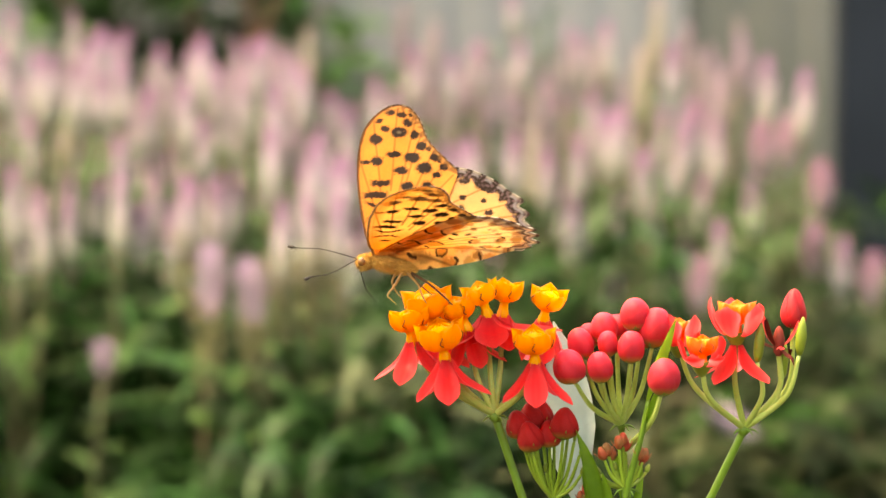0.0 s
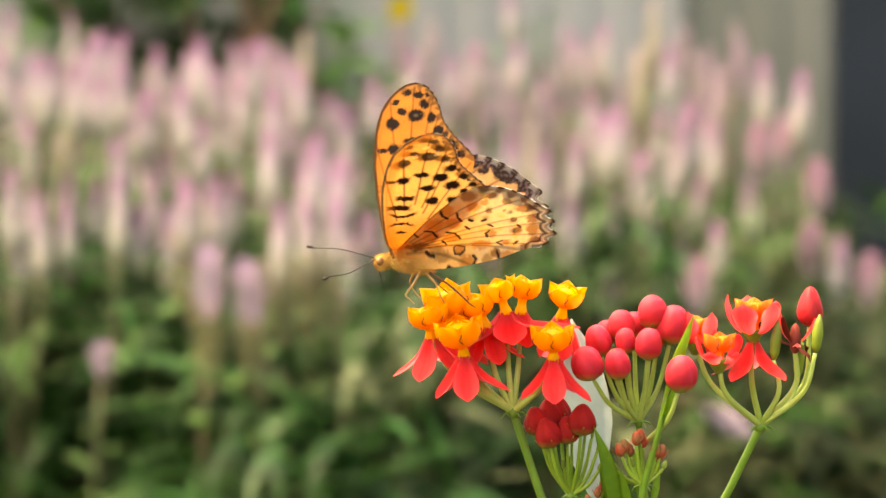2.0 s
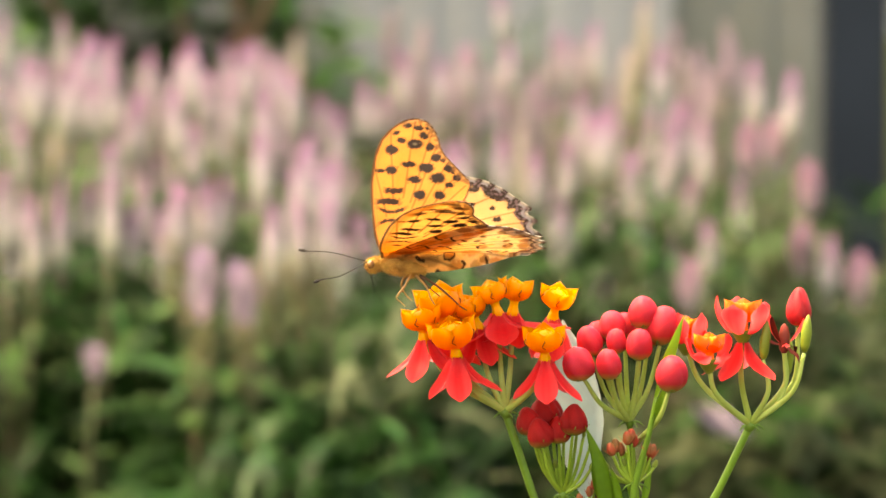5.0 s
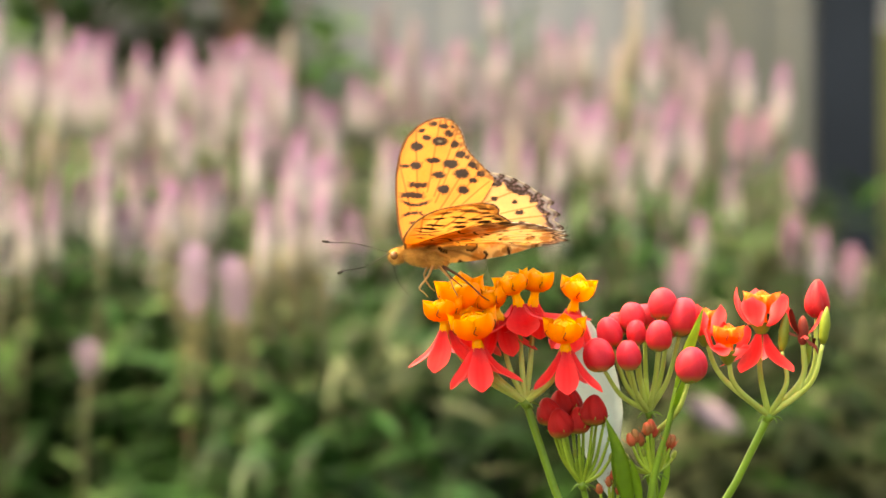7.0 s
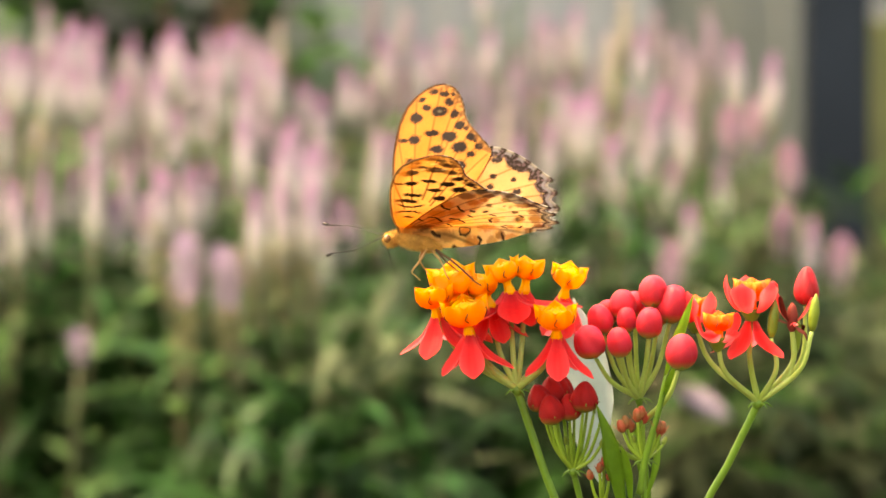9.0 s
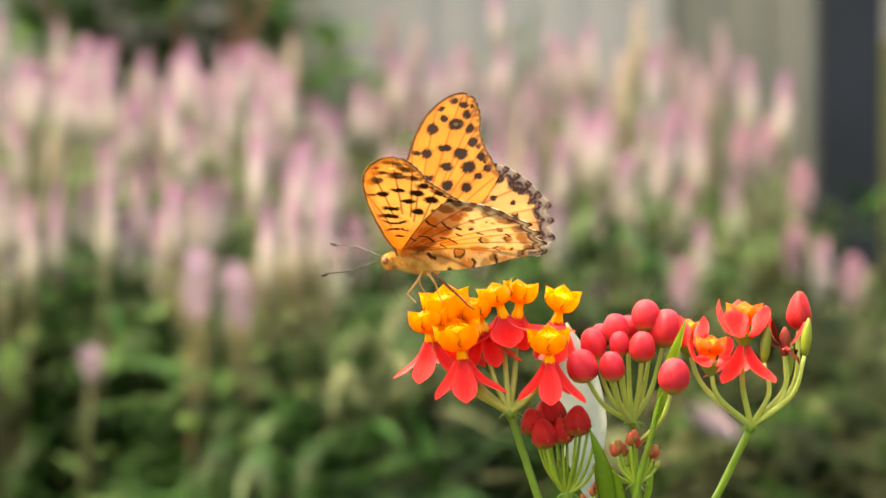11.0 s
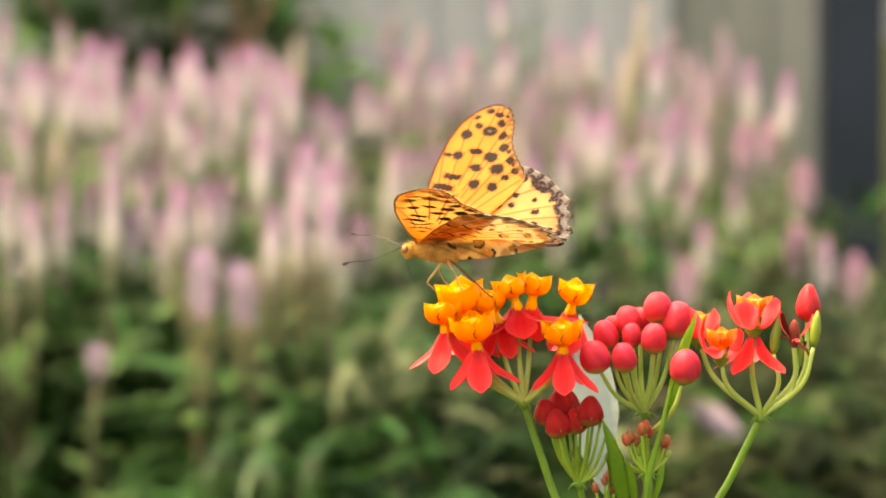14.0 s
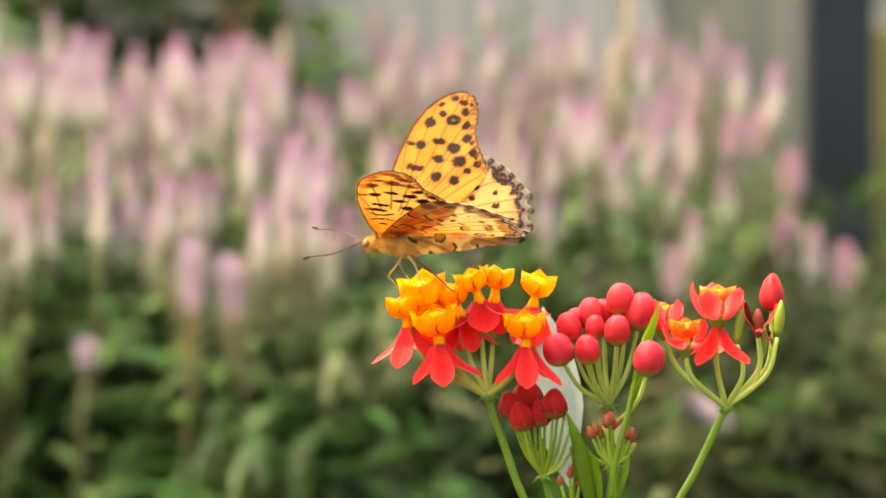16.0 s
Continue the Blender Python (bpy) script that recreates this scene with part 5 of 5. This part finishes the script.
def build_butterfly():
    rnd = random.Random(3)
    ob = thing("butterfly", Matrix(), "orange fritillary butterfly with black-spotted wings on the milkweed flowers", "butterfly")
    wings = {}
    for side, mirror in (("left", 1), ("right", -1)):
        for name, edge, hind in (("forewing", FORE_EDGE, 0), ("hindwing", HIND_EDGE, 1)):
            w = new(name, wing_mesh(name, edge, hind, mirror))
            w.parent = ob
            wings[side, name] = w
    for name, p, r, tilt, hairs in (("thorax", (3.4, 0, -3.0), (5.9, 1.8, 1.9), 14, 3400), ("head", (-2.7, 0, -2.8), (1.95, 1.6, 1.8), 0, 1100), ("abdomen", (10.2, 0.3, -0.7), (7.2, 0.95, 1.0), 0, 900)):
        bm = bmesh.new()
        m = Matrix.Translation(Vector(p) * MM) @ Matrix.Rotation(radians(tilt), 4, "Y")
        rr = Vector(r) * MM
        egg(bm, m, rr)
        fuzz(bm, m, rr, hairs, (1.2 if name == "thorax" else 0.7) * MM, rnd)
        b = part(name, bm, HEAD_FUR if name == "head" else FUR, ob)
        if name == "head":
            for s in (-1, 1):
                bm = bmesh.new()
                egg(bm, Matrix.Translation(Vector((-3.3, 1.25 * s, -2.5)) * MM), (0.95 * MM, 0.75 * MM, 1.05 * MM))
                part("eye", bm, EYE, b, "amber compound eye")
            bm = bmesh.new()
            tube(bm, [Vector(q) * MM for q in ((-3.7, 0, -3.6), (-3.1, 0, -6.0), (-2.2, -0.2, -9.0), (0.0, -0.6, -12.0))], [0.16 * MM, 0.12 * MM, 0.08 * MM], 6)
            part("proboscis", bm, DARK_HORN, b, "thin dark proboscis")
    for s, tip in ((-1, (-17.0, -8.5, -5.8)), (1, (-20.0, 6.5, 0.6))):
        bm = bmesh.new()
        a, t = Vector((-4.2, 0.6 * s, -1.9)), Vector(tip)
        tube(bm, [x * MM for x in (a, a.lerp(t, 0.5) + Vector((0, 0, 0.7 if s > 0 else -0.9)), a.lerp(t, 0.86), a.lerp(t, 0.93), t)], [0.14 * MM, 0.12 * MM, 0.13 * MM, 0.42 * MM, 0.32 * MM], 7)
        part("antenna", bm, DARK_HORN, ob, "thin dark clubbed antenna")
    for pts, mat, label in ((((6.0, -1.0, -5.0), (4.6, -1.8, -7.6), (2.6, -2.0, -10.2), (3.4, -2.0, -11.2), (4.6, -2.0, -12.4)), LEG, "thin jointed amber leg"),
                            (((8.2, -0.9, -5.2), (12.1, -2.0, -7.6), (15.8, -2.4, -10.8), (17.6, -2.2, -12.6), (19.2, -2.0, -13.6)), DARK_LEG, "thin jointed dark brown leg"),
                            (((7.2, -0.9, -5.2), (9.6, -2.2, -7.8), (10.6, -2.6, -10.4), (11.6, -2.6, -12.2)), LEG, "thin jointed amber leg"),
                            (((5.4, 1.0, -4.8), (4.0, 2.2, -7.6), (5.2, 2.8, -10.2), (6.6, 2.8, -11.6)), LEG, "thin jointed amber leg"),
                            (((8.0, 1.0, -5.0), (10.0, 2.2, -7.8), (13.4, 2.6, -10.8)), DARK_LEG, "thin jointed dark brown leg")):
        bm = bmesh.new()
        tube(bm, [Vector(q) * MM for q in pts], [0.36 * MM, 0.26 * MM, 0.18 * MM, 0.12 * MM], 6, 3)
        part("leg", bm, mat, ob, label)
    return ob, wings


def yellow_butterfly(span, label):
    """A small lemon butterfly in flight, wings raised in a shallow vee."""
    ob = thing("yellow_butterfly", Matrix(), label, "butterfly")
    bm = bmesh.new()
    tube(bm, [(-0.28 * span, 0, 0), (0, 0, 0), (0.3 * span, 0, 0)], [0.03 * span, 0.05 * span, 0.02 * span], 8)
    part("body", bm, LEMON, ob)
    for s in (-1, 1):
        for name, pts in (("forewing", ((0.0, 0.0), (-0.30, 0.10), (-0.42, 0.38), (-0.24, 0.64), (0.05, 0.66), (0.14, 0.2))),
                          ("hindwing", ((0.02, -0.05), (0.04, 0.5), (0.2, 0.62), (0.40, 0.42), (0.42, 0.12), (0.22, -0.10)))):
            bm = bmesh.new()
            lim = [Vector((a, b, 0)) for a, b in pts]
            f = bm.faces.new([bm.verts.new(Vector((p.x, s * p.y * 0.25, p.y * 1.25)) * span) for p in spline(lim + [lim[0]], 4)[:-1]])
            part(name, thicken(bm, 0.004 * span), LEMON, ob, smooth=False)
    return ob


# ---- what moves ----
SWAY = [(0, -0.000), (0.5, 0.052), (1, 0.202), (1.5, 0.294), (2, 0.286), (2.5, 0.256), (3, 0.179), (3.5, 0.190), (4, 0.213), (6.5, 0.578), (7, 0.701), (7.5, 0.753), (8, 0.866), (8.5, 0.941), (9, 0.712), (9.5, 0.479), (12, 0.431), (12.5, 0.375), (13, 0.530), (13.5, 0.605), (14, 0.622), (14.5, 0.503), (15, 0.302), (15.5, 0.195), (16, 0.236)]
# seconds, wing root across and up (metres), turn (degrees)
BUTTERFLY_PATH = [
    (0, -0.01563, 0.99316, -6.1),
    (0.5, -0.01455, 0.99330, -6.1),
    (1, -0.01235, 0.99285, -5.9),
    (1.5, -0.01094, 0.99264, -5.9),
    (2, -0.01098, 0.99268, -5.6),
    (2.5, -0.01177, 0.99276, -6.1),
    (3, -0.01301, 0.99283, -5.8),
    (3.5, -0.01282, 0.99268, -6.3),
    (4, -0.01267, 0.99259, -6.0),
    (6.5, -0.00618, 0.99243, -3.8),
    (7, -0.00409, 0.99272, -4.0),
    (7.5, -0.00316, 0.99273, -5.0),
    (8, -0.00155, 0.99316, -4.2),
    (8.5, 0.00042, 0.99362, -2.0),
    (9, -0.00337, 0.99368, 6.3),
    (9.5, -0.00695, 0.99354, 11.1),
    (12, -0.00639, 0.99461, 19.4),
    (12.5, -0.00721, 0.99473, 19.3),
    (13, -0.00462, 0.99482, 19.2),
    (13.5, -0.00317, 0.99502, 18.0),
    (14, -0.00282, 0.99504, 18.1),
    (14.5, -0.00484, 0.99506, 17.8),
    (15, -0.00834, 0.99483, 17.5),
    (15.5, -0.01015, 0.99490, 18.3),
    (16, -0.00951, 0.99489, 18.2)]
FLOWER_Y = 0.6459
# seconds, near wing opening and sweep, far wing opening and sweep (degrees)
WING_BEATS = [
    (0, 65.1, -0.7, 36.1, -1.7), (0.2, 63.3, -1.0, 36.4, -3.9), (0.3, 55.5, -1.7, 26.9, -2.8), (0.5, 45.8, -0.6, 14.1, -3.6), 
    (0.7, 56.8, 0.7, 28.9, -2.0), (1, 57.6, -0.7, 29.2, -0.7), (1.2, 46.4, 2.0, 19.1, -1.2), (1.5, 42.3, -1.6, 13.6, -3.1), 
    (1.7, 50.4, 2.2, 22.5, 1.2), (2, 45.7, -3.5, 18.7, -3.5), (2.2, 35.6, -2.9, 4.0, -0.5), (2.5, 42.9, -0.5, 13.6, -3.3), 
    (2.7, 58.4, 1.8, 32.6, 0.0), (3, 54.4, -1.5, 29.2, -0.9), (3.2, 53.9, 0.2, 25.2, -1.3), (3.5, 68.1, 0.9, 39.7, -0.4), 
    (3.7, 64.0, 3.2, 34.4, 1.2), (4, 59.6, 0.6, 29.5, 1.2), (4.2, 68.1, 2.1, 40.4, 0.5), (6.3, 68.5, 8.6, 40.1, 3.3), 
    (6.5, 72.0, 6.8, 43.5, 0.8), (6.7, 74.9, 9.3, 47.5, -0.5), (7, 72.0, 8.5, 43.8, 2.5), (7.5, 73.2, 12.4, 44.4, 3.7), 
    (8, 72.1, 11.9, 43.9, 6.4), (8.2, 66.9, -2.7, 42.0, -3.4), (8.5, 74.7, 3.0, 43.7, 4.5), (8.7, 78.3, 7.4, 50.3, -3.8), 
    (8.9, 67.6, 7.7, 40.0, 2.3), (9, 60.8, 6.0, 34.1, -1.1), (9.2, 68.9, 6.1, 44.6, -5.3), (9.5, 71.9, 6.6, 46.5, -0.2), 
    (9.6, 62.9, 5.1, 40.6, -2.4), (9.7, 63.0, 6.8, 36.7, -0.3), (11.8, 49.0, -2.6, 17.8, 5.0), (12, 62.4, -2.3, 33.4, -0.9), 
    (12.2, 64.8, -2.3, 33.4, -0.4), (12.3, 59.9, -0.8, 28.9, -0.5), (12.5, 53.0, 0.5, 16.7, 4.7), (13, 64.8, 1.0, 31.3, 3.1), 
    (13.5, 67.0, 5.9, 34.1, 3.3), (14, 68.0, 8.5, 34.5, 8.1), (14.5, 67.4, 9.3, 34.6, 7.6), (15, 68.8, 10.5, 34.5, 8.2), 
    (15.5, 68.7, 9.0, 32.6, 10.6), (15.7, 55.5, 8.2, 24.7, 5.2), (15.8, 52.1, 8.1, 20.4, 6.7), (16, 63.6, 9.2, 27.9, 11.2)]
NEAR_SIDE, FAR_SIDE = "left", "right"


def motions():
    walk(milkweed, [(t, Matrix.Translation(PLANT) @ pose(0, 0, 0, 0, a, 0)) for t, a in SWAY])
    walk(butterfly, [(t, pose(x, FLOWER_Y, z, 0, 0, -turn)) for t, x, z, turn in BUTTERFLY_PATH])
    for side, sign, k in ((NEAR_SIDE, 1, 1), (FAR_SIDE, -1, 3)):
        for name, share, out in (("forewing", 1.0, 0.0), ("hindwing", 0.4, 0.0004)):
            walk(wings[side, name], [(row[0], pose(0.0006, -sign * 0.0006, 0, sign * row[k]) @ pose(0, -sign * out, 0, 0, row[k + 1] * share, 0)) for row in WING_BEATS])
    walk(far_yellow, [(t, pose(x, y, z, 0, 0, a)) for t, x, y, z, a in FAR_FLIGHT])
    walk(near_yellow, [(t, pose(x, y, z, 0, -25, a)) for t, x, y, z, a in NEAR_FLIGHT])


FAR_FLIGHT = [
    (0.0, -0.600, 2.700, 0.955, 150), (0.8, -0.500, 2.700, 0.981, 150), (0.9, -0.455, 2.700, 0.998, 150), (1.0, -0.408, 2.750, 1.015, 160), (1.1, -0.377, 2.900, 1.027, 170),
    (1.2, -0.338, 3.050, 1.048, 190), (1.3, -0.273, 3.200, 1.053, 200), (1.4, -0.233, 3.200, 1.039, 190), (1.5, -0.231, 3.200, 1.056, 150), (1.6, -0.278, 3.200, 1.045, 120),
    (1.7, -0.256, 3.200, 1.049, 150), (1.8, -0.192, 3.200, 1.054, 190), (1.9, -0.114, 3.200, 1.050, 200), (2.0, -0.045, 3.200, 1.036, 180), (2.1, -0.054, 3.208, 1.004, 140), (2.2, -0.070, 3.205, 0.971, 110), (2.3, -0.106, 3.200, 0.908, 110),
    (2.4, -0.119, 3.195, 0.849, 120), (2.6, -0.119, 3.189, 0.785, 120), (2.8, -0.119, 3.188, 0.778, 120), (16.0, -0.119, 3.188, 0.778, 120)]
# passes close behind the flowers, circles round outside the view and dips once over the bed
NEAR_FLIGHT = [
    (0.0, 0.640, 1.4, 1.130, 20), (2.0, 0.576, 1.4, 1.108, 20), (2.1, 0.419, 1.4, 1.050, 20), (2.2, 0.262, 1.4, 0.993, 20), (2.3, 0.105, 1.4, 0.924, 20), (2.4, -0.047, 1.4, 0.861, 20),
    (2.5, -0.217, 1.4, 0.791, 20), (2.6, -0.385, 1.4, 0.750, 20), (3.0, -0.700, 1.6, 0.800, -20), (4.0, -0.950, 2.2, 1.050, -60), (5.5, -0.900, 3.0, 1.250, -100), (6.8, -0.480, 3.2, 1.280, -150),
    (7.1, -0.351, 3.2, 1.170, -160), (7.2, -0.306, 3.2, 1.095, -160), (7.3, -0.289, 3.2, 1.018, -165), (7.4, -0.265, 3.2, 1.095, -160), (7.5, -0.231, 3.2, 1.170, -160), (8.0, 0.000, 3.3, 1.350, -160),
    (10.0, 0.700, 3.5, 1.600, -160), (16.0, 1.400, 3.6, 1.700, -160)]

build_setting()
build_bush()
build_plumes()
for weeds, leaf_kind in ((TALL_WEEDS, BUSH_LEAF), (DARK_WEEDS, SHADED_LEAF), (LEAFY_WEEDS, PLUME_LEAF), (LEAFY_WEEDS_BEHIND, PLUME_LEAF), (DRY_WEEDS, DRY_LEAF), (DRY_WEEDS_ASIDE, DRY_LEAF)):
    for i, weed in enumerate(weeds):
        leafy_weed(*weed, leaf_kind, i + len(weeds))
build_undergrowth()
milkweed = build_milkweed()
butterfly, wings = build_butterfly()
far_yellow = yellow_butterfly(0.034, "small lemon-yellow butterfly flying over the bed")
near_yellow = yellow_butterfly(0.053, "lemon-yellow butterfly flying past the flowers")
motions()
